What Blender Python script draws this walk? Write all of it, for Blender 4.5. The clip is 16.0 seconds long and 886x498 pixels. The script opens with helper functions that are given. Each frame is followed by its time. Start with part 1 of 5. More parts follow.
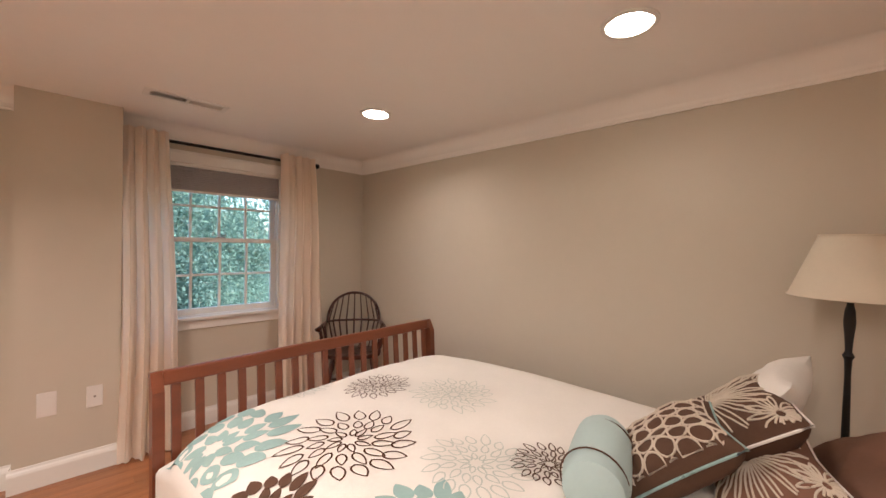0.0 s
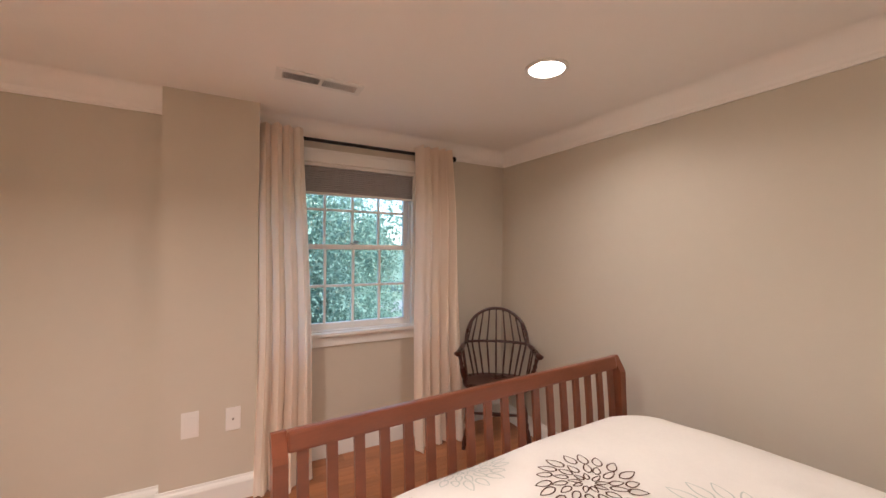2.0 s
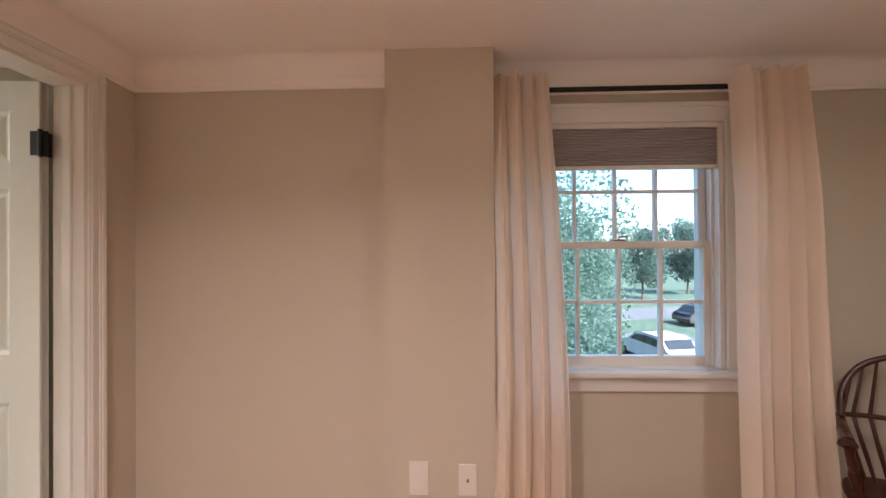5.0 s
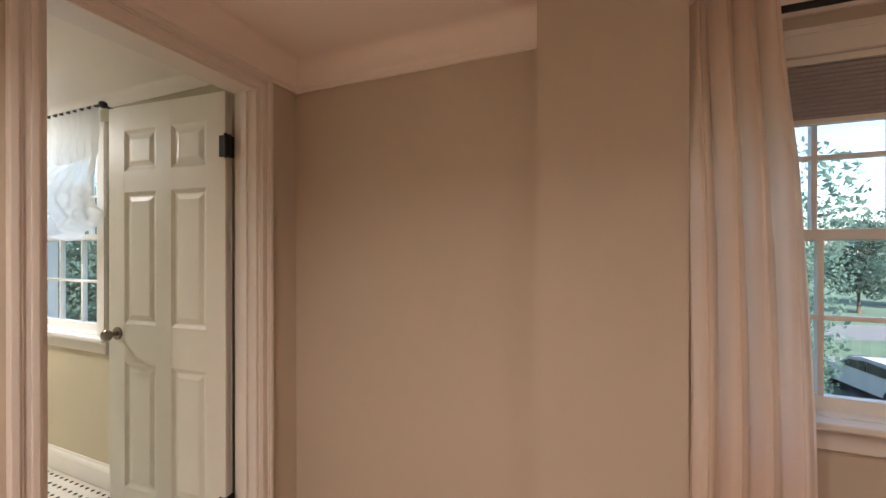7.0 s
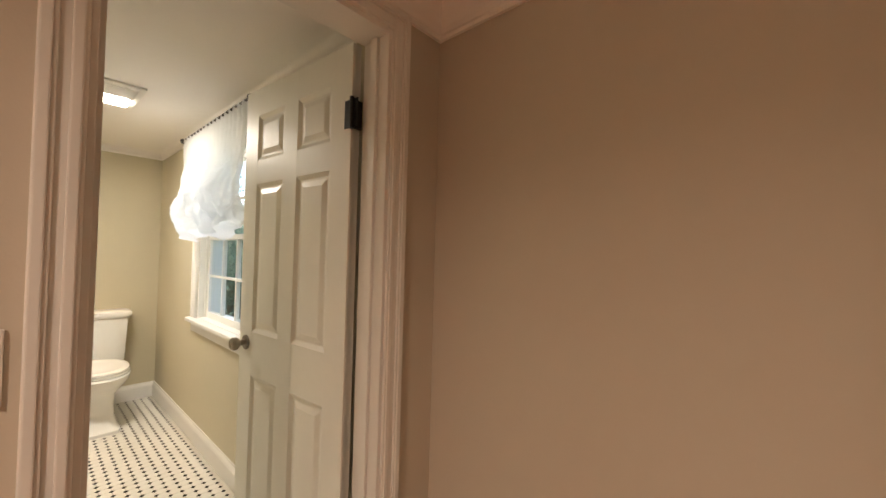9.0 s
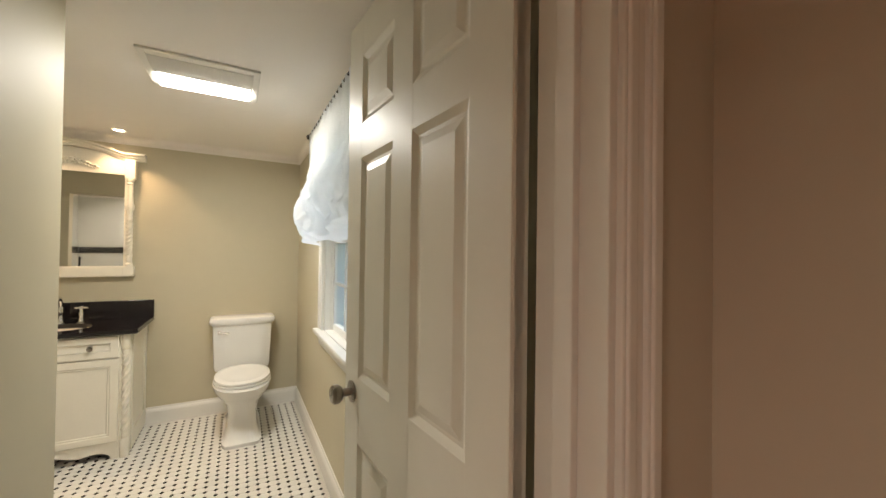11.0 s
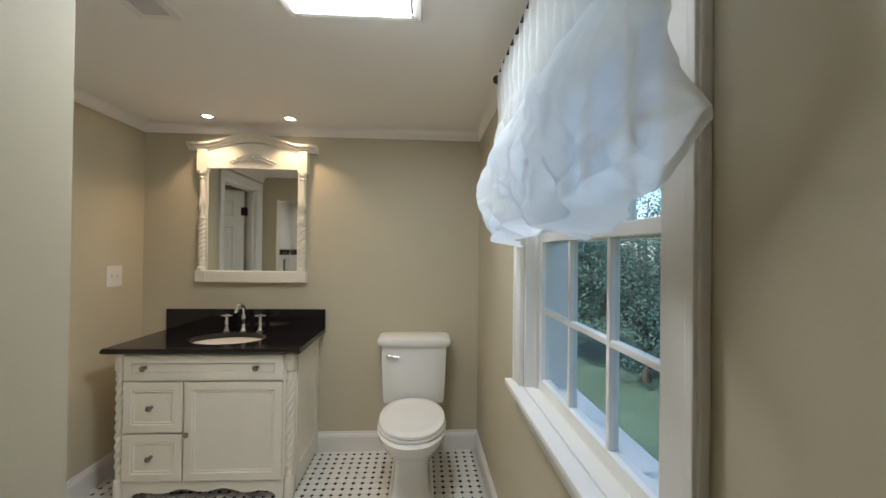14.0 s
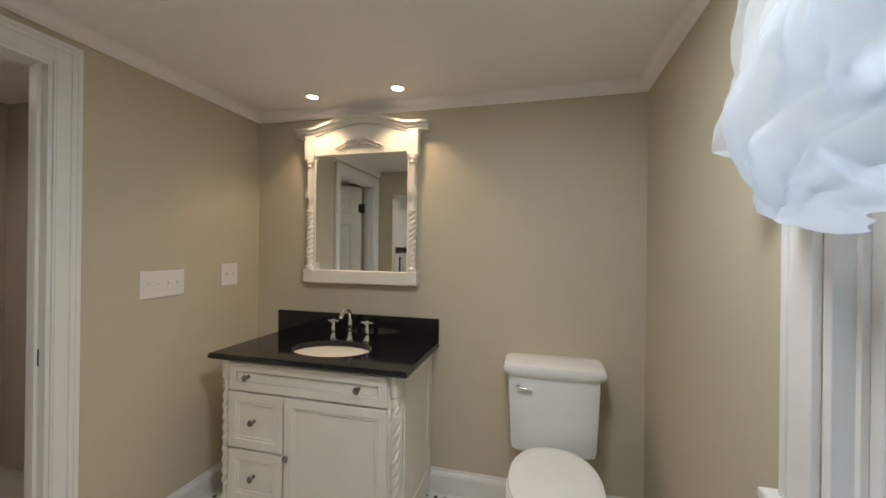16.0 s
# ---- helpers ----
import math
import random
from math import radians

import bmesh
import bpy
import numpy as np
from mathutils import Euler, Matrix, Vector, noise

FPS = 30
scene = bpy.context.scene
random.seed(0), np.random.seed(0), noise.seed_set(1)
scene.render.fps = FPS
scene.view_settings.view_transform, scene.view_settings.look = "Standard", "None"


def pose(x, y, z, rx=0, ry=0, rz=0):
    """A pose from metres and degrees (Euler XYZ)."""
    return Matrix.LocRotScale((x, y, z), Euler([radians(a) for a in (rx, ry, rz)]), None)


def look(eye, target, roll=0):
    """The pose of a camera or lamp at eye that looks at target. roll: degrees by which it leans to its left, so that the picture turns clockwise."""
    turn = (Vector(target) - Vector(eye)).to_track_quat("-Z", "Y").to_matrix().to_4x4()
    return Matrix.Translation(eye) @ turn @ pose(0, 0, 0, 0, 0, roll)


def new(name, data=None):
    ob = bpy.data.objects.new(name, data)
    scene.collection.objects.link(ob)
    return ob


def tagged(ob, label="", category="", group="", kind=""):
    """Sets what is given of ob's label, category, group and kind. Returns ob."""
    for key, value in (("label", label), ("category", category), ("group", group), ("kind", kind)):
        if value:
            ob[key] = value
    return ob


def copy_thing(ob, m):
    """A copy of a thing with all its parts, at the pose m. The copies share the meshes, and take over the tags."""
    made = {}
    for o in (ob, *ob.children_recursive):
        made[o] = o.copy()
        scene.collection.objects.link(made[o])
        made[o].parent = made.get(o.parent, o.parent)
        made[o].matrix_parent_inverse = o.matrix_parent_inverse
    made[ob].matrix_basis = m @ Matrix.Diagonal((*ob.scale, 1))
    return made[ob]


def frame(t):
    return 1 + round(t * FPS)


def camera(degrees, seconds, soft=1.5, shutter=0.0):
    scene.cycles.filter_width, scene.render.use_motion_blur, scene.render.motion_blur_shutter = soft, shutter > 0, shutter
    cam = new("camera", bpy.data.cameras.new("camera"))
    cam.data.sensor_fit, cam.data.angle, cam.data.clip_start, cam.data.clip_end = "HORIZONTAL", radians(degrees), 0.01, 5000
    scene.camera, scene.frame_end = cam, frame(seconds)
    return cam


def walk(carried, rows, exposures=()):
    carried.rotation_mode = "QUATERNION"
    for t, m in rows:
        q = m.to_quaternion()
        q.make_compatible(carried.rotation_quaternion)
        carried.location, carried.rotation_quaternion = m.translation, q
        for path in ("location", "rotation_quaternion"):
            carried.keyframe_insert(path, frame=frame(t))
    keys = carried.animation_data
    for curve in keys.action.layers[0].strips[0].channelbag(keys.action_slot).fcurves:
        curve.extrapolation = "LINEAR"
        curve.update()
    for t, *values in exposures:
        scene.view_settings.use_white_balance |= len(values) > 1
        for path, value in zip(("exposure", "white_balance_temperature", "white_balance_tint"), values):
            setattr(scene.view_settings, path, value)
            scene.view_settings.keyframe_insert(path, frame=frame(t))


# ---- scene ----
cam = camera(99.6, 16.0)
PATH = [
    (0, (0.846, 0.648, 1.398), (2.262, 2.06, 1.37), 1.4),
    (0.5, (0.887, 0.806, 1.394), (2.204, 2.312, 1.369), 1.2),
    (1, (0.91, 0.98, 1.398), (2.134, 2.562, 1.378), 0.7),
    (1.5, (0.955, 1.163, 1.392), (2.058, 2.831, 1.382), 0.3),
    (2, (0.999, 1.334, 1.391), (1.945, 3.096, 1.382), 0.8),
    (2.5, (1.035, 1.511, 1.392), (1.817, 3.352, 1.373), 1.2),
    (3, (1.029, 1.697, 1.401), (1.676, 3.589, 1.363), 1.6),
    (3.5, (1.027, 1.869, 1.395), (1.52, 3.806, 1.352), 1.2),
    (6, (0.851, 2.237, 1.345), (0.415, 4.189, 1.38), -0.3),
    (6.5, (0.838, 2.283, 1.343), (0.24, 4.192, 1.357), -0.0),
    (7, (0.812, 2.365, 1.34), (0.075, 4.225, 1.336), -0.0),
    (7.5, (0.773, 2.478, 1.329), (-0.083, 4.285, 1.314), -0.3),
    (8, (0.666, 2.577, 1.331), (-0.326, 4.314, 1.328), 0.6),
    (8.5, (0.539, 2.694, 1.336), (-0.645, 4.306, 1.348), 1.3),
    (9, (0.405, 2.804, 1.324), (-0.929, 4.294, 1.359), 1.5),
    (11.5, (-0.34, 3.193, 1.339), (-2.168, 4.003, 1.359), 0.6),
    (12, (-0.496, 3.23, 1.338), (-2.385, 3.886, 1.362), 0.7),
    (12.5, (-0.669, 3.254, 1.349), (-2.605, 3.758, 1.369), 1.0),
    (13, (-0.852, 3.26, 1.356), (-2.819, 3.62, 1.37), 1.0),
    (13.5, (-1.008, 3.256, 1.347), (-2.995, 3.487, 1.367), 0.8),
    (14, (-1.204, 3.232, 1.352), (-3.201, 3.34, 1.367), 0.7),
    (14.5, (-1.362, 3.195, 1.344), (-3.362, 3.174, 1.365), 0.8),
    (15, (-1.508, 3.175, 1.337), (-3.5, 3.002, 1.359), 0.7),
    (15.5, (-1.645, 3.154, 1.341), (-3.617, 2.82, 1.354), 0.9),
    (16, (-1.77, 3.114, 1.341), (-3.707, 2.616, 1.342), 0.7),
]
EXPOSURES = [(0, 2.2, 5950, 11), (3.5, 2.45, 5700, 11), (6, 1.95, 5800, 11), (7, 1.8, 6300, 13), (9.2, 1.65, 7200, 13), (11.5, 1.25, 6450, 8), (13, 0.92, 6050, 7), (14.5, 0.78, 5620, 10), (16, 0.75, 5680, 12)]
walk(cam, [(t, look(eye, target, roll)) for t, eye, target, roll in PATH], EXPOSURES)

# ---------------------------------------------------------------- world and light
world = bpy.data.worlds.new("sky")
scene.world = world
world.use_nodes = True
wn = world.node_tree
sky = wn.nodes.new("ShaderNodeTexSky")
sky.sky_type, sky.sun_disc = "NISHITA", False
sky.sun_elevation, sky.sun_rotation = radians(46), radians(131)
wn.links.new(sky.outputs[0], wn.nodes["Background"].inputs[0])
wn.nodes["Background"].inputs[1].default_value = 0.15

sun = new("sun", bpy.data.lights.new("sun", "SUN"))
sun.data.energy, sun.data.angle, sun.data.color = 5.0, radians(3), (1.0, 0.95, 0.88)
sun.matrix_world = look((14, -12, 19), (0, 0, 0))

WARM = (1.0, 0.82, 0.70)


def disc_lamp(name, x, y, z, r, watts, colour):
    lamp = new(name, bpy.data.lights.new(name, "AREA"))
    lamp.data.shape, lamp.data.size, lamp.data.energy, lamp.data.color = "DISK", r * 2, watts, colour
    lamp.data.spread = radians(150)
    lamp.location = (x, y, z)
    return lamp


# the first two cans are known; the other six are unseen, added as fill
CANS_AND_FILL = [(2.165, 2.57), (2.22, 1.13), (0.30, 1.80), (0.30, 0.55), (0.30, -0.70), (2.17, -0.70), (-2.4, 0.6), (-1.25, 1.95)]
# added lamps brighten the bedroom's west side, the hall and the shower
for cx, cy, watts in ((2.165, 2.57, 1.5), (2.22, 1.13, 0.5), (0.30, 1.80, 6.2), (0.30, 0.55, 2.8), (0.30, -0.70, 4.0), (2.17, -0.70, 0.5), (-2.4, 0.6, 1.5), (-1.25, 1.95, 3.0)):
    disc_lamp("can_or_fill_light", cx, cy, 2.17, 0.075, watts, WARM)
fan_light = new("fan_light", bpy.data.lights.new("fan_light", "AREA"))
fan_light.data.shape, fan_light.data.size, fan_light.data.size_y = "RECTANGLE", 0.11, 0.37
fan_light.data.energy, fan_light.data.color = 7.8, (1.0, 0.97, 0.90)
fan_light.location = (-2.42, 2.99, 2.135)
for sy in (1.885, 2.388):
    spot = new("mirror_spot", bpy.data.lights.new("mirror_spot", "SPOT"))
    spot.data.energy, spot.data.color, spot.data.spot_size, spot.data.spot_blend = 9.5, (1.0, 0.66, 0.38), radians(110), 0.6
    spot.data.shadow_soft_size = 0.035
    spot.location = (-3.60, sy, 2.168)


# ---------------------------------------------------------------- materials
def material(name, colour, rough=0.6, metal=0.0, vary=0.08, scale=3.0, bump=0.0, bscale=200.0, spec=0.5, per=0.0, stretch=(1, 1, 1)):
    m = bpy.data.materials.new(name)
    m.use_nodes = True
    nt = m.node_tree
    n, l = nt.nodes, nt.links
    p = n["Principled BSDF"]
    p.inputs["Roughness"].default_value, p.inputs["Metallic"].default_value = rough, metal
    p.inputs["Specular IOR Level"].default_value = spec
    co = n.new("ShaderNodeTexCoord")
    mp = n.new("ShaderNodeMapping")
    mp.inputs["Scale"].default_value = stretch
    l.new(co.outputs["Object"], mp.inputs[0])
    big, fine = n.new("ShaderNodeTexNoise"), n.new("ShaderNodeTexNoise")
    big.inputs["Scale"].default_value, big.inputs["Detail"].default_value = scale, 4
    fine.inputs["Scale"].default_value, fine.inputs["Detail"].default_value = scale * 14, 3
    l.new(mp.outputs[0], big.inputs["Vector"]), l.new(mp.outputs[0], fine.inputs["Vector"])
    mix = n.new("ShaderNodeMath")
    mix.operation = "MULTIPLY_ADD"
    mix.inputs[1].default_value = 0.4
    l.new(fine.outputs[0], mix.inputs[0]), l.new(big.outputs[0], mix.inputs[2])
    mr = n.new("ShaderNodeMapRange")
    mr.inputs["From Min"].default_value, mr.inputs["From Max"].default_value = 0.35, 1.05
    mr.inputs["To Min"].default_value, mr.inputs["To Max"].default_value = 1 - vary, 1 + vary
    l.new(mix.outputs[0], mr.inputs[0])
    hs = n.new("ShaderNodeHueSaturation")
    hs.inputs["Color"].default_value = (*colour, 1)
    if per:
        oi = n.new("ShaderNodeObjectInfo")
        pr = n.new("ShaderNodeMapRange")
        pr.inputs["To Min"].default_value, pr.inputs["To Max"].default_value = 1 - per, 1 + per
        l.new(oi.outputs["Random"], pr.inputs[0])
        mu = n.new("ShaderNodeMath")
        mu.operation = "MULTIPLY"
        l.new(pr.outputs[0], mu.inputs[0]), l.new(mr.outputs[0], mu.inputs[1])
        l.new(mu.outputs[0], hs.inputs["Value"])
    else:
        l.new(mr.outputs[0], hs.inputs["Value"])
    l.new(hs.outputs[0], p.inputs["Base Color"])
    rr = n.new("ShaderNodeMapRange")
    rr.inputs["To Min"].default_value, rr.inputs["To Max"].default_value = rough * 0.85, min(1, rough * 1.15)
    l.new(big.outputs[0], rr.inputs[0])
    l.new(rr.outputs[0], p.inputs["Roughness"])
    if bump:
        bn, bp = n.new("ShaderNodeTexNoise"), n.new("ShaderNodeBump")
        bn.inputs["Scale"].default_value, bn.inputs["Detail"].default_value = bscale, 3
        l.new(mp.outputs[0], bn.inputs["Vector"]), l.new(bn.outputs[0], bp.inputs["Height"])
        bp.inputs["Strength"].default_value, bp.inputs["Distance"].default_value = bump, 0.004
        l.new(bp.outputs[0], p.inputs["Normal"])
    return m


def cloth(name, colour, through_amount, rough=0.9, scale=6.0, bump=0.25, vary=0.05, clear=0.0):
    """A woven cloth that lets some light through."""
    m = material(name, colour, rough, 0, vary, scale, bump, 260, 0.2)
    n, l = m.node_tree.nodes, m.node_tree.links
    p, out = n["Principled BSDF"], n["Material Output"]
    tr, mx = n.new("ShaderNodeBsdfTranslucent"), n.new("ShaderNodeMixShader")
    tr.inputs[0].default_value = (*colour, 1)
    mx.inputs[0].default_value = through_amount
    l.new(p.outputs[0], mx.inputs[1]), l.new(tr.outputs[0], mx.inputs[2])
    last = mx
    if clear:
        tp, m2 = n.new("ShaderNodeBsdfTransparent"), n.new("ShaderNodeMixShader")
        m2.inputs[0].default_value = clear
        l.new(mx.outputs[0], m2.inputs[1]), l.new(tp.outputs[0], m2.inputs[2])
        last = m2
    l.new(last.outputs[0], out.inputs[0])
    return m


def glow(name, colour, strength):
    m = bpy.data.materials.new(name)
    m.use_nodes = True
    p = m.node_tree.nodes["Principled BSDF"]
    p.inputs["Base Color"].default_value = (0.8, 0.8, 0.8, 1)
    p.inputs["Emission Color"].default_value, p.inputs["Emission Strength"].default_value = (*colour, 1), strength
    return m


def clear_glass(name):
    m = bpy.data.materials.new(name)
    m.use_nodes = True
    n, l = m.node_tree.nodes, m.node_tree.links
    tp, gl, mx = n.new("ShaderNodeBsdfTransparent"), n.new("ShaderNodeBsdfGlossy"), n.new("ShaderNodeMixShader")
    gl.inputs["Roughness"].default_value = 0.02
    mx.inputs[0].default_value = 0.035
    tp.inputs[0].default_value = (0.93, 0.96, 0.96, 1)
    l.new(tp.outputs[0], mx.inputs[1]), l.new(gl.outputs[0], mx.inputs[2])
    l.new(mx.outputs[0], n["Material Output"].inputs[0])
    return m


M_WALL = material("greige_wall_paint", (0.57, 0.51, 0.415), 0.65, vary=0.03, scale=1.2, bump=0.06, bscale=160, spec=0.35)
M_SAGE = material("sage_wall_paint", (0.54, 0.485, 0.35), 0.6, vary=0.03, scale=1.2, bump=0.06, bscale=160, spec=0.35)
M_CEIL = material("ceiling_paint", (0.88, 0.84, 0.79), 0.8, vary=0.02, scale=1.0, bump=0.08, bscale=120, spec=0.25)
M_TRIM = material("white_trim_paint", (0.78, 0.76, 0.71), 0.35, vary=0.03, scale=3, bump=0.03, bscale=60)
M_DOOR = material("white_door_paint", (0.79, 0.78, 0.70), 0.4, vary=0.03, scale=2, bump=0.05, bscale=50)
M_OAK = material("oak_planks", (0.36, 0.145, 0.06), 0.3, vary=0.28, scale=3, bump=0.08, bscale=40, per=0.18, stretch=(1, 14, 6))
M_CHERRY = material("cherry_wood", (0.165, 0.048, 0.020), 0.3, vary=0.25, scale=4, bump=0.05, bscale=50, stretch=(1, 9, 4))
M_DARKWOOD = material("dark_mahogany", (0.055, 0.016, 0.010), 0.28, vary=0.3, scale=6, bump=0.05, bscale=60)
M_CURTAIN = cloth("linen_curtain", (0.94, 0.82, 0.70), 0.45, scale=5, bump=0.3)
M_SHEER = cloth("sheer_voile", (0.92, 0.95, 0.98), 0.84, scale=9, bump=0.5, clear=0.12)
M_SHADE = material("grey_cellular_shade", (0.38, 0.36, 0.36), 0.85, vary=0.05, scale=5, bump=0.1)
M_BLACK = material("black_iron", (0.012, 0.011, 0.010), 0.45, 0.3, vary=0.2, scale=20, bump=0.05)
M_NICKEL = material("brushed_nickel", (0.30, 0.27, 0.235), 0.28, 1.0, vary=0.08, scale=20)
M_CHROME = material("chrome", (0.8, 0.8, 0.8), 0.07, 1.0, vary=0.03, scale=20)
M_PLATE = material("white_plastic", (0.75, 0.71, 0.66), 0.35, vary=0.02, scale=8)
# near-black colour that stands in for the shade inside vent openings
M_OPENING_SHADE = material("opening_shade", (0.02, 0.02, 0.02), 0.8, vary=0.1)
M_LENS = glow("lamp_lens", (1.0, 0.86, 0.68), 7.0)
M_FANLENS = glow("fan_lamp_lens", (1.0, 0.97, 0.88), 6.0)
M_GLASS = clear_glass("window_glass")
M_GRANITE = material("black_granite", (0.010, 0.008, 0.009), 0.09, vary=0.5, scale=60)
M_VANITY = material("antique_white_lacquer", (0.78, 0.74, 0.63), 0.35, vary=0.04, scale=5, bump=0.03, bscale=40)
M_PORCELAIN = material("white_porcelain", (0.80, 0.79, 0.75), 0.1, vary=0.015, scale=3)
M_TILE = material("white_floor_tile", (0.76, 0.74, 0.68), 0.25, vary=0.06, scale=9)
M_DOT = material("black_tile_dot", (0.03, 0.03, 0.03), 0.25, vary=0.2, scale=20)
M_GROUT = material("pale_grout", (0.58, 0.55, 0.48), 0.9, vary=0.1, scale=30, bump=0.2)
M_WTILE = material("white_wall_tile", (0.80, 0.78, 0.74), 0.15, vary=0.03, scale=6, per=0.03)
M_MIRROR = material("mirror_silver", (0.88, 0.90, 0.89), 0.02, 1.0, vary=0.01)
M_LAMPSHADE = cloth("cream_lampshade", (0.80, 0.72, 0.58), 0.25)
M_QUILT = cloth("white_cotton_quilt", (0.76, 0.725, 0.665), 0.03, scale=5, bump=0.35)
M_AQUA = cloth("aqua_print", (0.29, 0.42, 0.40), 0.02, vary=0.15)
M_GREYPRINT = cloth("pale_grey_print", (0.52, 0.55, 0.50), 0.02, vary=0.12)
M_BROWN = cloth("brown_print", (0.10, 0.055, 0.035), 0.02, vary=0.15)
M_CREAMPRINT = cloth("cream_print", (0.60, 0.52, 0.42), 0.02, vary=0.15)
M_TAUPE = cloth("taupe_pillow", (0.20, 0.105, 0.07), 0.02, vary=0.12)
M_AQUAPILLOW = cloth("aqua_satin", (0.42, 0.54, 0.53), 0.02, rough=0.5, vary=0.06)
M_BARK = material("bark", (0.09, 0.065, 0.045), 0.9, vary=0.3, scale=8, bump=0.6, bscale=20)
M_LEAF = cloth("green_leaf", (0.14, 0.215, 0.17), 0.5, rough=0.6, scale=0.8, bump=0.0, vary=0.35)
M_LEAF2 = cloth("blue_green_leaf", (0.10, 0.16, 0.135), 0.5, rough=0.6, scale=0.8, bump=0.0, vary=0.35)
M_GRASS = material("lawn", (0.055, 0.088, 0.055), 0.95, vary=0.35, scale=0.6, bump=0.6, bscale=12)
M_ASPHALT = material("asphalt", (0.10, 0.10, 0.105), 0.9, vary=0.2, scale=1.5, bump=0.3, bscale=60)
M_SIDING = material("house_siding", (0.6, 0.58, 0.54), 0.6, vary=0.05)
M_CARPAINT = material("white_car_paint", (0.42, 0.43, 0.45), 0.15, vary=0.02)
M_CARGLASS = material("tinted_car_glass", (0.02, 0.025, 0.03), 0.05, vary=0.05)
M_RUBBER = material("tyre_rubber", (0.02, 0.02, 0.02), 0.8, vary=0.1)
M_REDWOOD = material("red_cedar", (0.17, 0.07, 0.05), 0.7, vary=0.25, scale=4, bump=0.2, bscale=30, stretch=(1, 6, 6))
M_TEAL = material("teal_plastic", (0.04, 0.25, 0.27), 0.4, vary=0.05)
M_CANOPY = material("grey_blue_canopy", (0.13, 0.16, 0.24), 0.6, vary=0.08)


# ---------------------------------------------------------------- mesh tools
class Shape:
    """Collects geometry for one mesh part."""

    def __init__(self):
        self.bm = bmesh.new()

    def box(self, x0, y0, z0, x1, y1, z1, bevel=0.0, m=None):
        made = bmesh.ops.create_cube(self.bm, size=1)["verts"]
        bmesh.ops.scale(self.bm, vec=(abs(x1 - x0), abs(y1 - y0), abs(z1 - z0)), verts=made)
        bmesh.ops.translate(self.bm, vec=((x0 + x1) / 2, (y0 + y1) / 2, (z0 + z1) / 2), verts=made)
        if bevel:
            edges = list({e for v in made for e in v.link_edges})
            made = list({v for v in made} | set(bmesh.ops.bevel(self.bm, geom=edges, offset=bevel, segments=2, affect="EDGES", profile=0.6)["verts"]))
            made = [v for v in made if v.is_valid]
        if m is not None:
            bmesh.ops.transform(self.bm, matrix=m, verts=made)
        return self

    def tube(self, pts, radii, seg=10, flat=1.0):
        pts = [Vector(p) for p in pts]
        if not hasattr(radii, "__len__"):
            radii = [radii] * len(pts)
        rings = []
        for i, p in enumerate(pts):
            d = (pts[min(i + 1, len(pts) - 1)] - pts[max(i - 1, 0)]).normalized()
            side = d.cross(Vector((0, 0, 1)))
            side = Vector((1, 0, 0)) if side.length < 1e-3 else side.normalized()
            up = side.cross(d).normalized()
            rings.append([self.bm.verts.new(p + radii[i] * (math.cos(a) * side + flat * math.sin(a) * up)) for a in [2 * math.pi * k / seg for k in range(seg)]])
        for a, b in zip(rings, rings[1:]):
            for k in range(seg):
                self.bm.faces.new((a[k], a[(k + 1) % seg], b[(k + 1) % seg], b[k]))
        for r in (rings[0], rings[-1]):
            self.bm.faces.new(r)
        return self

    def lathe(self, profile, at, seg=24, sx=1.0, sy=1.0):
        """profile: (radius, height) pairs round a vertical axis."""
        rings = [[self.bm.verts.new((at[0] + sx * r * math.cos(2 * math.pi * k / seg), at[1] + sy * r * math.sin(2 * math.pi * k / seg), at[2] + h)) for k in range(seg)] for r, h in profile]
        for a, b in zip(rings, rings[1:]):
            for k in range(seg):
                self.bm.faces.new((a[k], a[(k + 1) % seg], b[(k + 1) % seg], b[k]))
        self.bm.faces.new(rings[0]), self.bm.faces.new(rings[-1])
        return self

    def sweep(self, profile, a, b, inward):
        """A moulding: (out, up) pairs swept from a to b; inward is the level way out of the wall."""
        a, b, o = Vector(a), Vector(b), Vector(inward)
        ra = [self.bm.verts.new(a + o * u + Vector((0, 0, h))) for u, h in profile]
        rb = [self.bm.verts.new(b + o * u + Vector((0, 0, h))) for u, h in profile]
        n = len(profile)
        for k in range(n):
            self.bm.faces.new((ra[k], ra[(k + 1) % n], rb[(k + 1) % n], rb[k]))
        self.bm.faces.new(ra), self.bm.faces.new(rb)
        return self

    def grid(self, fn, nu, nv, thick=0.0):
        """A sheet from fn(u, v), u and v in 0..1."""
        vs = [[self.bm.verts.new(fn(i / nu, j / nv)) for j in range(nv + 1)] for i in range(nu + 1)]
        for i in range(nu):
            for j in range(nv):
                self.bm.faces.new((vs[i][j], vs[i + 1][j], vs[i + 1][j + 1], vs[i][j + 1]))
        return self

    def prism(self, outline, plane, lo, hi):
        """An outline of pairs, pushed along the third axis: plane 'xy', 'yz' or 'xz'."""
        put = {"xy": lambda a, b, c: (a, b, c), "yz": lambda a, b, c: (c, a, b), "xz": lambda a, b, c: (a, c, b)}[plane]
        r0 = [self.bm.verts.new(put(a, b, lo)) for a, b in outline]
        r1 = [self.bm.verts.new(put(a, b, hi)) for a, b in outline]
        n = len(outline)
        for k in range(n):
            self.bm.faces.new((r0[k], r0[(k + 1) % n], r1[(k + 1) % n], r1[k]))
        self.bm.faces.new(r0), self.bm.faces.new(r1)
        return self

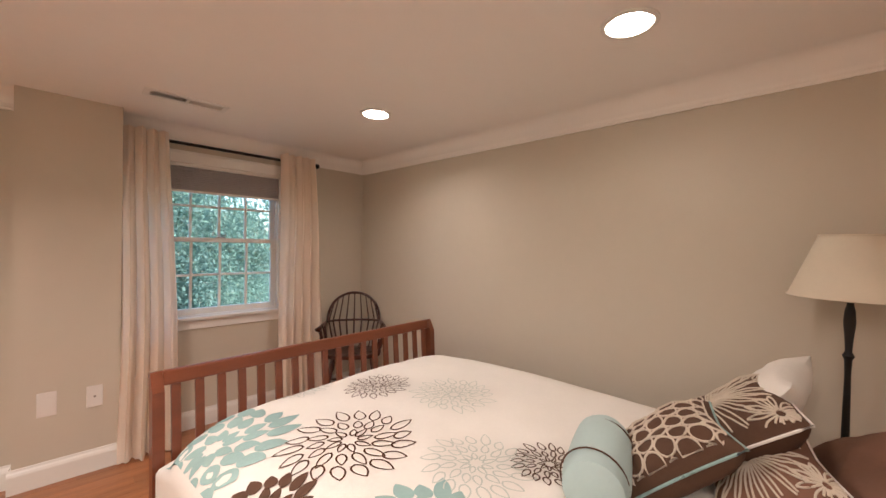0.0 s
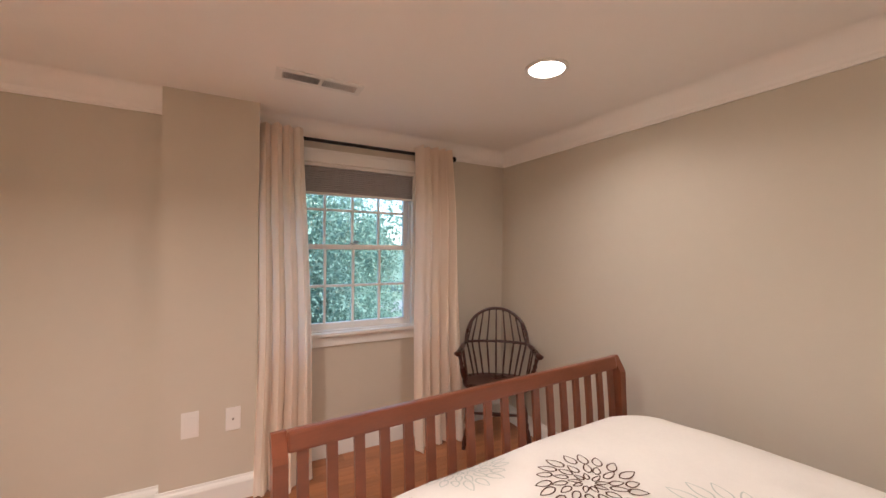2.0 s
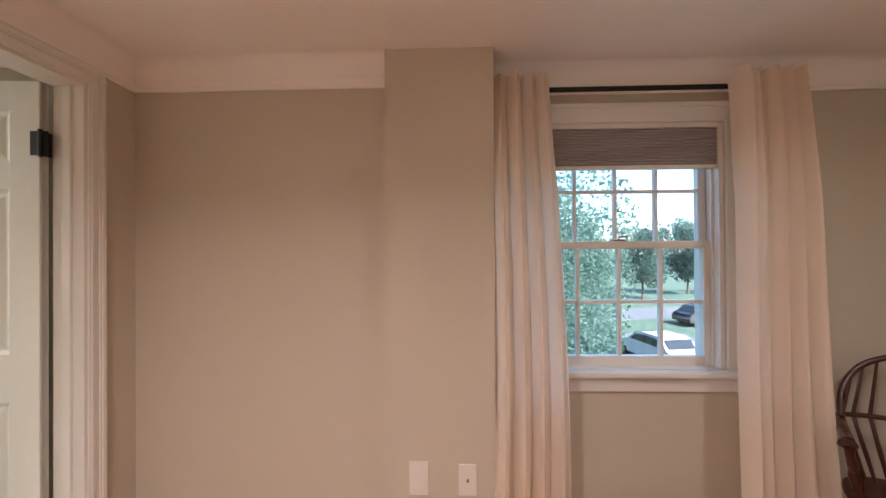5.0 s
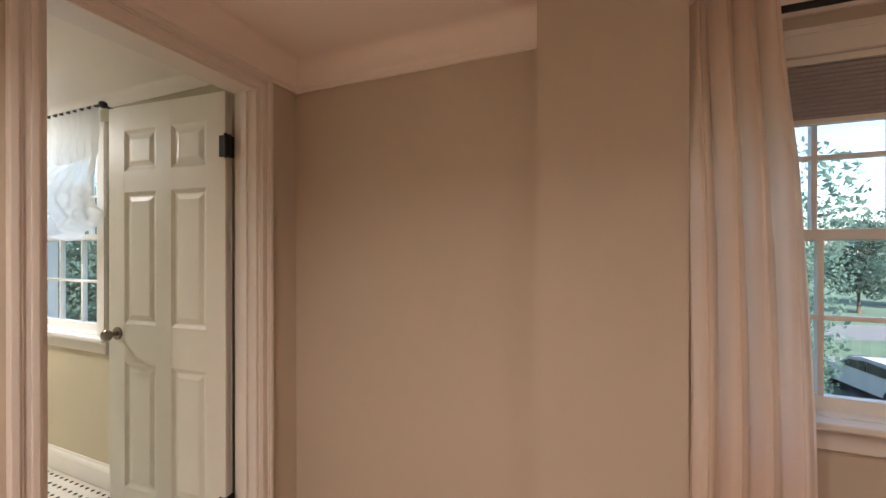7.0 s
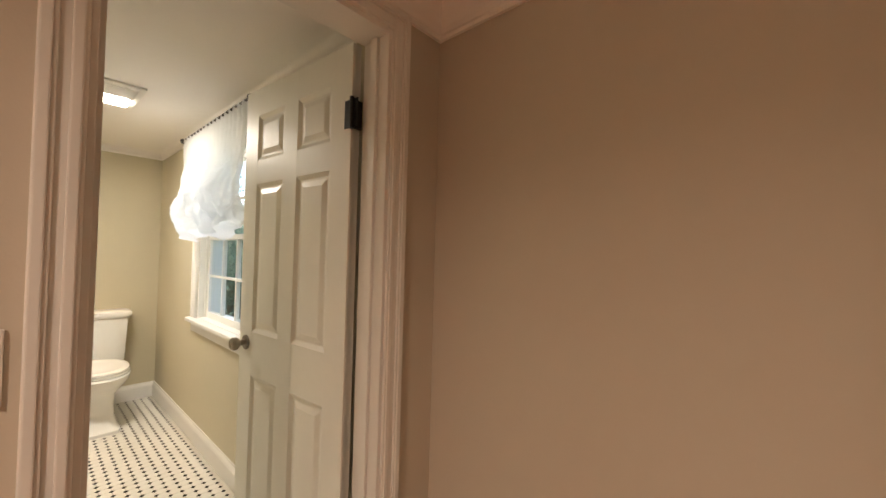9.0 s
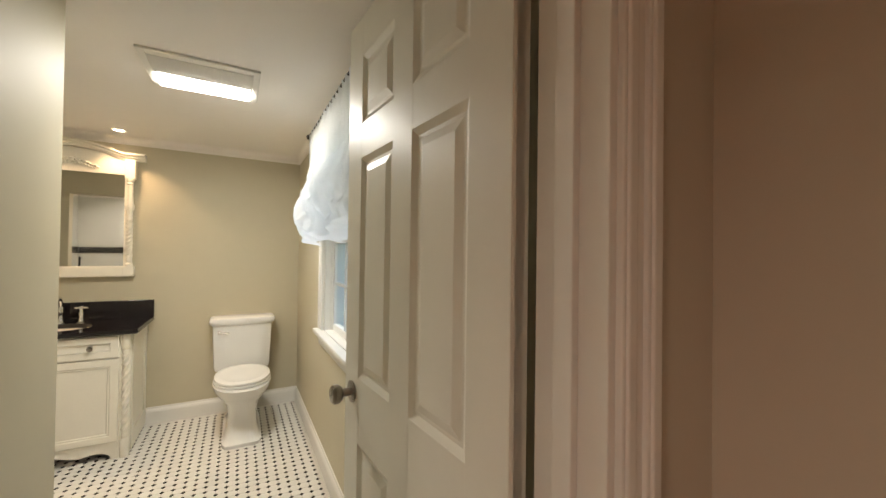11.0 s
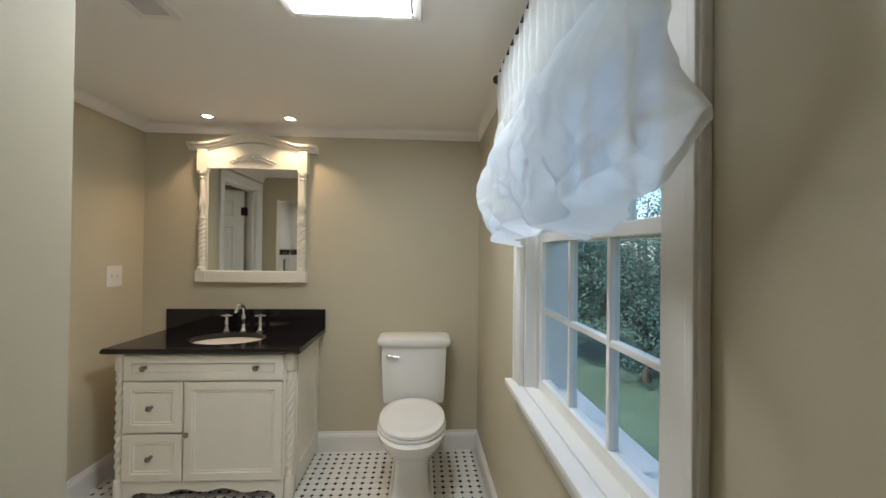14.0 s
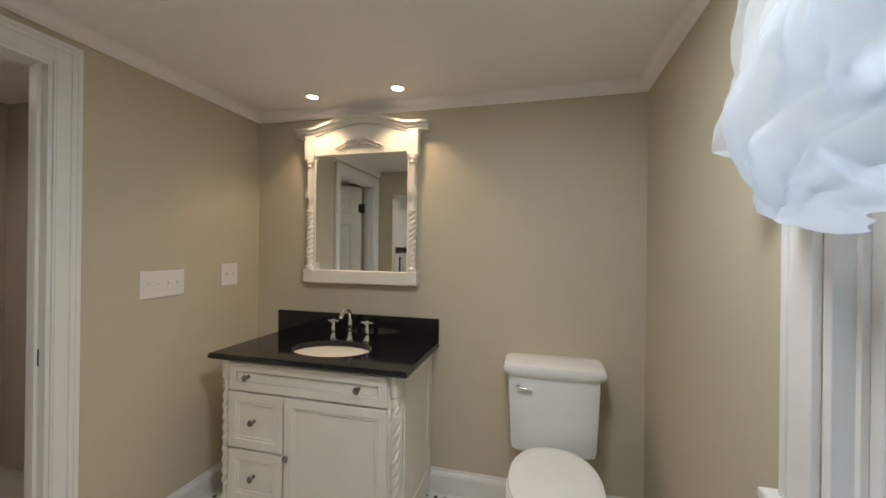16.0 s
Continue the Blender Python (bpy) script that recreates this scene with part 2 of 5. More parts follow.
    def done(self, name, mat, parent=None, smooth=False, recalc=True):
        if recalc:
            bmesh.ops.recalc_face_normals(self.bm, faces=self.bm.faces)
        me = bpy.data.meshes.new(name)
        self.bm.to_mesh(me)
        self.bm.free()
        me.materials.append(mat)
        if smooth:
            me.polygons.foreach_set("use_smooth", [True] * len(me.polygons))
            me.set_sharp_from_angle(angle=radians(40))
        ob = new(name, me)
        ob.parent = parent
        return ob


def thing(name, label, category, at=(0, 0, 0), group="", kind=""):
    ob = new(name)
    ob.location = at
    ob.empty_display_size = 0.05
    return tagged(ob, label, category, group, kind)


def structure(ob, label, category):
    return tagged(ob, label, category, kind="structure")


# ---------------------------------------------------------------- the plan
H = 2.18          # ceiling
XW, XE = -0.475, 2.92      # bedroom west and east walls
YN, YB, YC = 3.86, 3.66, 3.745  # window wall, chase front, wall by the bathroom door
YS = -1.3
BX, BN, BS = -3.78, 3.62, 1.39  # bathroom west, north, nook south
EX, EY = -1.89, 2.62      # corner of the shower block
D0, D1, DH = 2.862, 3.535, 2.01   # bathroom door opening
WX0, WX1, WZ0, WZ1 = 1.24, 2.12, 0.825, 1.93   # bedroom window opening
VX0, VX1, VZ0, VZ1 = -2.61, -1.77, 0.845, 1.955  # bathroom window opening
S0, S1 = -2.74, -2.02     # hall door opening in the nook
OUT = 4.04                # outer face of the north wall


def wall_x(name, label, x0, x1, y0, y1, z0, z1, mat, hole=None):
    """A wall that runs along x, with an opening (x0, x1, z0, z1)."""
    s = Shape()
    if hole:
        a, b, c, d = hole
        s.box(x0, y0, z0, a, y1, z1), s.box(b, y0, z0, x1, y1, z1)
        s.box(a, y0, d, b, y1, z1)
        if c > z0:
            s.box(a, y0, z0, b, y1, c)
    else:
        s.box(x0, y0, z0, x1, y1, z1)
    return structure(s.done(name, mat), label, "wall")


def wall_y(name, label, x0, x1, y0, y1, z0, z1, mat, hole=None):
    s = Shape()
    if hole:
        a, b, c, d = hole
        s.box(x0, y0, z0, x1, a, z1), s.box(x0, b, z0, x1, y1, z1), s.box(x0, a, d, x1, b, z1)
        if c > z0:
            s.box(x0, a, z0, x1, b, c)
    else:
        s.box(x0, y0, z0, x1, y1, z1)
    return structure(s.done(name, mat), label, "wall")


PAINT = "greige painted plaster bedroom wall"
SAGE = "sage green painted bathroom wall"
wall_x("wall_north", PAINT + " round the window", 1.08, XE + 0.12, YN, OUT, -0.1, H + 0.1, M_WALL, (WX0, WX1, WZ0, WZ1))
wall_x("wall_chase", "shallow greige chase beside the curtained window", 0.64, 1.08, YB, OUT, -0.1, H + 0.1, M_WALL)
wall_x("wall_by_door", PAINT + " by the bathroom door", XW, 0.64, YC, OUT, -0.1, H + 0.1, M_WALL)
wall_y("wall_east", PAINT + " along the bed", XE, XE + 0.12, YS, YN, -0.1, H + 0.1, M_WALL)
wall_x("wall_south", PAINT + " behind the bed head", XW - 0.06, XE + 0.12, YS - 0.12, YS, -0.1, H + 0.1, M_WALL)
wall_y("wall_west", PAINT + " with the bathroom doorway", XW - 0.06, XW, YS, OUT, -0.1, H + 0.1, M_WALL, (D0, D1, 0.0, DH))
wall_y("wall_bath_east", SAGE + " with the bedroom doorway", XW - 0.12, XW - 0.06, EY, OUT, -0.1, H + 0.1, M_SAGE, (D0, D1, 0.0, DH))
wall_x("wall_bath_north", SAGE + " with the window", BX, XW - 0.12, BN, BN + 0.16, -0.1, H + 0.1, M_SAGE, (VX0, VX1, VZ0, VZ1))
wall_y("wall_bath_west", SAGE + " behind vanity and toilet", BX - 0.12, BX, BS - 0.1, BN + 0.16, -0.1, H + 0.1, M_SAGE)
wall_x("wall_bath_south", SAGE + " with light switches", BX, EX, BS - 0.1, BS, -0.1, H + 0.1, M_SAGE, (S0, S1, 0.0, DH))
wall_x("wall_shower_north", SAGE + " of the shower block", EX, XW - 0.12, EY - 0.1, EY, -0.1, H + 0.1, M_SAGE)
wall_y("wall_shower_west", SAGE + " round the shower opening", EX, EX + 0.1, BS - 0.1, EY - 0.1, -0.1, H + 0.1, M_SAGE, (1.55, 2.32, 0.1, 1.93))
wall_x("wall_shower_back", "white tiled shower back wall", EX + 0.1, XW - 0.12, BS - 0.2, BS - 0.1, -0.1, H + 0.1, M_WTILE)
wall_y("wall_shower_east", "white tiled shower end wall", XW - 0.22, XW - 0.12, BS - 0.1, EY - 0.1, -0.1, H + 0.1, M_WTILE)
# small hall beyond the nook door
wall_x("wall_hall", "dim greige hall wall beyond the open door", -3.4, -1.2, -0.1, 0.0, -0.1, H + 0.1, M_WALL)
wall_y("wall_hall_west", "dim greige hall end wall", -3.4, -3.3, 0.0, BS - 0.1, -0.1, H + 0.1, M_WALL)
wall_y("wall_hall_east", "dim greige hall end wall", -1.3, -1.2, 0.0, BS - 0.2, -0.1, H + 0.1, M_WALL)

structure(Shape().box(XW, YS, H, XE, YN, H + 0.1).done("ceiling", M_CEIL), "smooth off-white bedroom ceiling", "ceiling")
structure(Shape().box(BX, -0.0, H, XW - 0.06, BN, H + 0.1).done("ceiling_bath", M_CEIL), "smooth off-white bathroom ceiling", "ceiling")
floor = structure(Shape().box(XW - 0.06, YS, -0.1, XE, YN, -0.004).done("floor", M_OAK), "reddish oak strip floor of the bedroom", "floor")
bath_floor = structure(Shape().box(BX, 0.0, -0.1, XW - 0.06, BN, -0.004).done("floor_bath", M_GROUT), "white mosaic bathroom floor with black dots", "floor")

CROWN = [(0, 0), (0.012, 0), (0.014, 0.011), (0.019, 0.015), (0.021, 0.027), (0.024, 0.031)] + [(0.085 - 0.061 * math.cos(q * math.pi / 18), 0.034 + 0.085 * math.sin(q * math.pi / 18)) for q in range(10)] + [(0, 0.12)]
CZ = H - 0.1205
s = Shape()
s.sweep(CROWN, (XE, YS, CZ), (XE, YN, CZ), (-1, 0, 0))
s.sweep(CROWN, (1.082, YN, CZ + 0.001), (XE, YN, CZ + 0.001), (0, -1, 0))
s.sweep(CROWN, (XW, YC, CZ), (0.638, YC, CZ), (0, -1, 0))
s.sweep(CROWN, (XW, YS, CZ - 0.001), (XW, YC, CZ - 0.001), (1, 0, 0))
structure(s.done("trim_crown", M_CEIL, None, True), "white crown moulding round the bedroom ceiling", "moulding")
SMALL = [(u * 0.5, h * 0.5) for u, h in CROWN]
s = Shape()
BZ = H - 0.0605
s.sweep(SMALL, (BX, BS, BZ), (BX, BN, BZ), (1, 0, 0))
s.sweep(SMALL, (BX, BS, BZ + 0.0005), (EX, BS, BZ + 0.0005), (0, 1, 0))
s.sweep(SMALL, (BX, BN, BZ + 0.001), (XW - 0.12, BN, BZ + 0.001), (0, -1, 0))
structure(s.done("trim_crown_bath", M_CEIL, None, True), "small white crown moulding in the bathroom", "moulding")

BASE = [(0, 0), (0.016, 0), (0.016, 0.095), (0.012, 0.108), (0.006, 0.118), (0.004, 0.13), (0, 0.13)]
s = Shape()
s.sweep(BASE, (XE, YS, 0), (XE, YN, 0), (-1, 0, 0))
s.sweep(BASE, (1.08, YN, 0.0005), (XE, YN, 0.0005), (0, -1, 0))
s.sweep(BASE, (0.624, YB, 0), (1.096, YB, 0), (0, -1, 0))
s.sweep(BASE, (0.64, YB, 0.0003), (0.64, YC, 0.0003), (-1, 0, 0))
s.sweep(BASE, (1.08, YB, 0.0003), (1.08, YN, 0.0003), (1, 0, 0))
s.sweep(BASE, (XW, YC, 0.0004), (0.638, YC, 0.0004), (0, -1, 0))
s.sweep(BASE, (XW, YS, 0), (XW, D0 - 0.062, 0), (1, 0, 0))
structure(s.done("baseboard", M_TRIM), "white painted bedroom baseboard", "baseboard")
s = Shape()
s.sweep(BASE, (BX, BS, 0), (BX, BN, 0), (1, 0, 0))
s.sweep(BASE, (BX, BN, 0.0005), (XW - 0.12, BN, 0.0005), (0, -1, 0))
s.sweep(BASE, (BX, BS, 0.0004), (S0 - 0.1, BS, 0.0004), (0, 1, 0))
s.sweep(BASE, (EX, EY, 0), (XW - 0.12, EY, 0), (0, 1, 0))
structure(s.done("baseboard_bath", M_TRIM), "white painted bathroom baseboard", "baseboard")


# ---------------------------------------------------------------- doors and casings
def moulded_casing(s, m, y0, y1, top, w):
    """A three-step casing round an opening y0..y1, drawn in the plane x=0 and facing +x, then placed by m."""
    for a, b, d in ((0.0, w, 0.011), (0.006, 0.022, 0.015), (w * 0.6, w - 0.001, 0.017), (w - 0.018, w - 0.0015, 0.021)):
        s.box(0, y0 - b, 0, d, y0 - a, top + b, 0.003, m)
        s.box(0, y1 + a, 0, d, y1 + b, top + b, 0.003, m)
        s.box(0, y0 - a, top + a, d - 0.0005, y1 + a, top + b, 0.003, m)


def doorway(name, label, m, y0, y1, top, depth, width=0.085):
    """Jambs, stop and casings on both faces; the opening lies in the plane x=0, and the wall goes back to x=-depth."""
    t = thing(name, label, "door frame", kind="structure")
    s = Shape()
    s.box(-depth, y0 - 0.001, 0, 0.001, y0 + 0.018, top, 0.002, m)
    s.box(-depth, y1 - 0.018, 0, 0.001, y1 + 0.001, top, 0.002, m)
    s.box(-depth, y0 + 0.018, top - 0.018, 0.001, y1 - 0.018, top + 0.001, 0.002, m)
    s.box(-depth * 0.62, y0 + 0.018, 0, -depth * 0.35, y0 + 0.03, top - 0.018, 0.002, m)
    s.box(-depth * 0.62, y1 - 0.03, 0, -depth * 0.35, y1 - 0.018, top - 0.018, 0.002, m)
    s.done("jamb", M_TRIM, t)
    s = Shape()
    moulded_casing(s, m, y0 + 0.006, y1 - 0.006, top - 0.006, width)
    s.done("casing", M_TRIM, t)
    s = Shape()
    moulded_casing(s, m @ pose(-depth, 0, 0) @ Matrix.Diagonal((-1, 1, 1, 1)), y0 + 0.006, y1 - 0.006, top - 0.006, width)
    s.done("casing", M_TRIM, t)
    return t


def panel_door(name, label, w, h, m, side=1):
    """A six-panel door: hinge edge on the origin, the leaf along +x, faces at y=+-0.0175."""
    t = thing(name, label, "door")
    stile, mid = 0.105, 0.095
    pw = (w - 2 * stile - mid) / 2
    rows = ((0.22, 0.80), (0.98, 1.585), (1.685, h - 0.115))
    s = Shape()
    s.box(0, -0.009, 0, w, 0.009, h)
    for a, b in ((0, stile), (stile + pw, stile + pw + mid), (w - stile, w)):
        s.box(a, -0.0175, 0, b, 0.0175, h, 0.002)
    last = 0
    for lo, hi in (*rows, (h, h)):
        for a in (stile, stile + pw + mid):
            s.box(a - 0.002, -0.0172, last, a + pw + 0.002, 0.0172, lo, 0.002)
        last = hi
    ob = s.done("leaf", M_DOOR, t)
    for lo, hi in rows:
        for a in (stile, stile + pw + mid):
            q = Shape()
            for sgn in (1, -1):
                # sloped moulding down to a field, then a raised field
                x0, x1, z0, z1 = a, a + pw, lo, hi
                rings = []
                for inset, dep in ((0.0, 0.0168), (0.014, 0.0095), (0.022, 0.0095), (0.042, 0.0155)):
                    rings.append([q.bm.verts.new((x, sgn * dep, z)) for x, z in ((x0 + inset, z0 + inset), (x1 - inset, z0 + inset), (x1 - inset, z1 - inset), (x0 + inset, z1 - inset))])
                for r0, r1 in zip(rings, rings[1:]):
                    for k in range(4):
                        q.bm.faces.new((r0[k], r0[(k + 1) % 4], r1[(k + 1) % 4], r1[k]))
                q.bm.faces.new(rings[-1])
            q.done("panel", M_DOOR, t)
    s = Shape()
    for sgn in (1, -1):
        s.tube([(w - 0.06, sgn * d, 0.93) for d in (0.0175, 0.022, 0.024, 0.045, 0.048, 0.058, 0.07, 0.078, 0.08)],
               [0.030, 0.030, 0.012, 0.011, 0.018, 0.026, 0.027, 0.02, 0.005], 20)
    tagged(s.done("knob", M_NICKEL, t, True), "brushed nickel round knob")
    for z in (0.24, h - 0.23):
        s = Shape()
        s.box(-0.012, -0.0178, z - 0.045, 0.0, 0.0178, z + 0.045, 0.001)
        s.tube([(-0.010, side * 0.024, z - 0.05), (-0.010, side * 0.024, z + 0.05)], 0.0075, 10)
        s.box(-0.034, side * 0.0178, z - 0.045, 0.03, side * 0.0205, z + 0.045, 0.001)
        tagged(s.done("hinge", M_BLACK, t), "black iron hinge")
    t.matrix_world = m
    return t


doorway("door_1_frame", "white moulded casing of the bathroom doorway", pose(XW, 0, 0), D0, D1, DH, 0.12, 0.062)
DOOR_YAW = 184.5
panel_door("door_1", "open white six-panel bathroom door with nickel knob", 0.70, 1.985, pose(XW - 0.135, D1 - 0.035, 0.012, 0, 0, DOOR_YAW), side=1)
doorway("door_2_frame", "white moulded casing of the hall doorway", pose(0, BS, 0, 0, 0, 90), -S1, -S0, DH, 0.1)
panel_door("door_2", "white six-panel hall door standing open", 0.66, 1.985, pose(S1 + -0.03, BS - 0.13, 0.012, 0, 0, 250), side=-1)


# ---------------------------------------------------------------- windows
def double_hung(name, label, x0, x1, z0, z1, yin, yout, cols):
    """A double-hung window in a wall along x that faces -y inside."""
    t = thing(name, label, "window", kind="structure")
    s = Shape()
    for a, b in ((x0 - 0.085, x0), (x1, x1 + 0.085)):
        s.box(a, yin - 0.018, z0 - 0.0, b, yin, z1 + 0.085, 0.004)
        s.box(a + 0.004 if a < x0 - 0.01 else b - 0.022, yin - 0.024, z0, (a + 0.022) if a < x0 - 0.01 else b - 0.004, yin, z1 + 0.08, 0.003)
    s.box(x0 - 0.0, yin - 0.0175, z1, x1, yin, z1 + 0.085, 0.004)
    s.box(x0 - 0.085, yin - 0.023, z1 + 0.065, x1 + 0.085, yin, z1 + 0.0845, 0.003)
    s.done("casing", M_TRIM, t)
    s = Shape()
    s.box(x0 - 0.105, yin - 0.05, z0 - 0.025, x1 + 0.105, yin, z0 - 0.0005, 0.006)
    s.box(x0 + 0.001, yin, z0 - 0.02, x1 - 0.001, yout + 0.03, z0 + 0.004, 0.002)
    s.done("sill", M_TRIM, t)
    Shape().box(x0 - 0.085, yin - 0.016, z0 - 0.095, x1 + 0.085, yin, z0 - 0.0255, 0.004).done("apron", M_TRIM, t)
    s = Shape()
    s.box(x0, yin, z0, x0 + 0.022, yout, z1, 0.002), s.box(x1 - 0.022, yin, z0, x1, yout, z1, 0.002)
    s.box(x0 + 0.022, yin, z1 - 0.022, x1 - 0.022, yout, z1, 0.002)
    s.box(x0 + 0.022, yin + 0.035, z0, x0 + 0.034, yin + 0.047, z1 - 0.022), s.box(x1 - 0.034, yin + 0.035, z0, x1 - 0.022, yin + 0.047, z1 - 0.022)
    s.done("frame", M_TRIM, t)
    zm = (z0 + z1) / 2 + 0.005
    a, b = x0 + 0.024, x1 - 0.024
    for lo, hi, y in ((z0 + 0.001, zm + 0.018, yin + 0.048), (zm - 0.018, z1 - 0.023, yin + 0.086)):
        s = Shape()
        st, bot, top = 0.036, (0.045 if lo < zm - 0.1 else 0.032), 0.032
        s.box(a, y, lo, a + st, y + 0.034, hi, 0.003), s.box(b - st, y, lo, b, y + 0.034, hi, 0.003)
        s.box(a + st, y, lo, b - st, y + 0.034, lo + bot, 0.003), s.box(a + st, y, hi - top, b - st, y + 0.034, hi, 0.003)
        s.done("sash", M_TRIM, t)
        s = Shape()
        gw, g0, g1 = b - a - 2 * st, lo + bot, hi - top
        for k in range(1, cols):
            x = a + st + gw * k / cols
            s.box(x - 0.008, y + 0.004, g0, x + 0.008, y + 0.030, g1, 0.003)
        s.box(a + st, y + 0.005, (g0 + g1) / 2 - 0.008, b - st, y + 0.029, (g0 + g1) / 2 + 0.008, 0.003)
        s.done("muntin", M_TRIM, t)
        for k in range(cols):
            for j in range(2):
                p = Shape().box(a + st + gw * k / cols, y + 0.0155, g0 + (g1 - g0) * j / 2, a + st + gw * (k + 1) / cols, y + 0.0185, g0 + (g1 - g0) * (j + 1) / 2).done("pane", M_GLASS, t)
                p.visible_shadow = False
    s = Shape()
    xc = (x0 + x1) / 2
    s.box(xc - 0.03, yin + 0.05, zm + 0.018, xc + 0.03, yin + 0.075, zm + 0.028, 0.003)
    s.tube([(xc, yin + 0.06, zm + 0.028), (xc + 0.005, yin + 0.058, zm + 0.038), (xc + 0.035, yin + 0.055, zm + 0.04)], 0.006, 8)
    tagged(s.done("sash_lock", M_NICKEL, t), "small metal sash lock")
    return t


double_hung("window_1", "white double-hung bedroom window with grilles", WX0, WX1, WZ0, WZ1, YN, OUT, 4)
double_hung("window_2", "white double-hung bathroom window with grilles", VX0, VX1, VZ0, VZ1, BN, BN + 0.16, 3)


# ---------------------------------------------------------------- bedroom: window dressing and fixtures
def wave(u, n, ph=0.0):
    return math.sin(2 * math.pi * n * u + ph)


def curtain(name, label, x0t, x1t, x0b, x1b, y, ztop, seed, pleats, out):
    t = thing(name, label, "curtain", group="linen curtains at the window")
    rnd = random.Random(seed)
    ph = [rnd.uniform(0, 6) for _ in range(6)]
    deep = [rnd.uniform(0.75, 1.25) for _ in range(pleats + 2)]

    def at(u, v):
        # v: 0 at the top, 1 at the hem; pinched pleats at the top open into broad soft folds
        uu = u + 0.03 * math.sin(5 * u + ph[0]) * v
        x = (x0t + (x1t - x0t) * uu) * (1 - v) + (x0b + (x1b - x0b) * uu) * v
        k = u * pleats
        ridge = abs(math.sin(math.pi * (k + 0.10 * v * math.sin(3 * v + ph[1]))))
        fold = (ridge ** (0.45 + 0.4 * v)) * deep[int(k)]
        ease = min(1, v / 0.25)
        depth = 0.075 - 0.005 * ease
        yy = y + 0.002 - depth * fold - 0.012 * v * wave(u, 1.4, ph[2]) - 0.003 * wave(u, 11, ph[3] + 4 * v)
        yy -= out * ease + 0.018 * v
        x += 0.010 * math.sin(2 * math.pi * k) * (1 - 0.5 * v) + 0.006 * math.sin(7 * v + ph[4])
        z = ztop * (1 - v) + 0.004
        if v < 0.02:
            z += 0.007 * fold - 0.005
        if v > 0.94:
            q = (v - 0.94) / 0.06
            yy -= q * (0.022 + 0.014 * wave(u, 5, ph[0]))
            z += 0.012 * q * abs(wave(u, 3.3, ph[5]))
        return (x, yy, z)
    ob = Shape().grid(at, 130, 70).done("cloth", M_CURTAIN, t, True)
    return t


ROD_Y, ROD_Z = 3.775, 2.05
t = thing("curtain_rod", "thin black iron curtain rod with ball finials", "curtain rod", (1.7, ROD_Y, ROD_Z))
Shape().tube([(-0.575, 0, 0), (0.69, 0, 0)], 0.011, 14).done("rod", M_BLACK, t, True)
for x in (-0.575, 0.69):
    s = Shape()
    s.lathe([(0.001, -0.021), (0.012, -0.017), (0.019, -0.009), (0.021, 0), (0.019, 0.009), (0.012, 0.017), (0.001, 0.021)], (x, 0, 0), 16)
    s.done("finial", M_BLACK, t, True)
for x in (-0.53, 0.63):
    s = Shape()
    s.box(x - 0.008, 0.0, -0.012, x + 0.008, YN - ROD_Y, 0.0, 0.002)
    s.box(x - 0.012, YN - ROD_Y - 0.006, -0.035, x + 0.012, YN - ROD_Y, 0.03, 0.002)
    s.done("bracket", M_BLACK, t)
curtain("curtain", "cream linen curtain panel hanging to the floor", 1.088, 1.325, 1.062, 1.385, ROD_Y - 0.020, 2.09, 3, 4, 0.075)
curtain("curtain", "cream linen curtain panel hanging to the floor", 2.06, 2.35, 2.03, 2.46, ROD_Y - 0.020, 2.09, 8, 5, 0.03)

t = thing("window_shade", "grey cellular shade drawn partly down in the window", "window shade", (0, YN, 0))
s = Shape()
zt, zb = WZ1 - 0.024, 1.742
n = 12
for k in range(n):
    a, b = zt - (zt - zb) * k / n, zt - (zt - zb) * (k + 1) / n
    s.prism([(0.012, a), (0.004, (a + b) / 2), (0.012, b), (0.03, b), (0.034, (a + b) / 2), (0.03, a)], "yz", WX0 + 0.024, WX1 - 0.024)
s.done("cells", M_SHADE, t)
Shape().box(WX0 + 0.024, 0.008, zb - 0.018, WX1 - 0.024, 0.034, zb - 0.0005, 0.004).done("bottom_rail", M_TRIM, t)


def ceiling_can(x, y, r=0.075, group="recessed ceiling lights"):
    t = thing("recessed_light", "round lit recessed ceiling light with white ring, seen or added fill", "ceiling light", (x, y, H), group)
    s = Shape()
    prof = [(r + 0.02, -0.001), (r + 0.018, -0.006), (r + 0.004, -0.007), (r, -0.003), (r - 0.002, -0.001)]
    s.lathe(prof, (0, 0, 0), 32)
    s.done("ring", M_TRIM, t, True)
    s = Shape()
    s.lathe([(0.001, -0.0075), (r * 0.6, -0.008), (r * 0.97, -0.0078), (r * 0.98, -0.006), (0.001, -0.006)], (0, 0, 0), 32)
    s.done("lens", M_LENS, t)


# the six added fill lamps get the same fixture as the two known cans
for cx, cy in CANS_AND_FILL:
    ceiling_can(cx, cy)


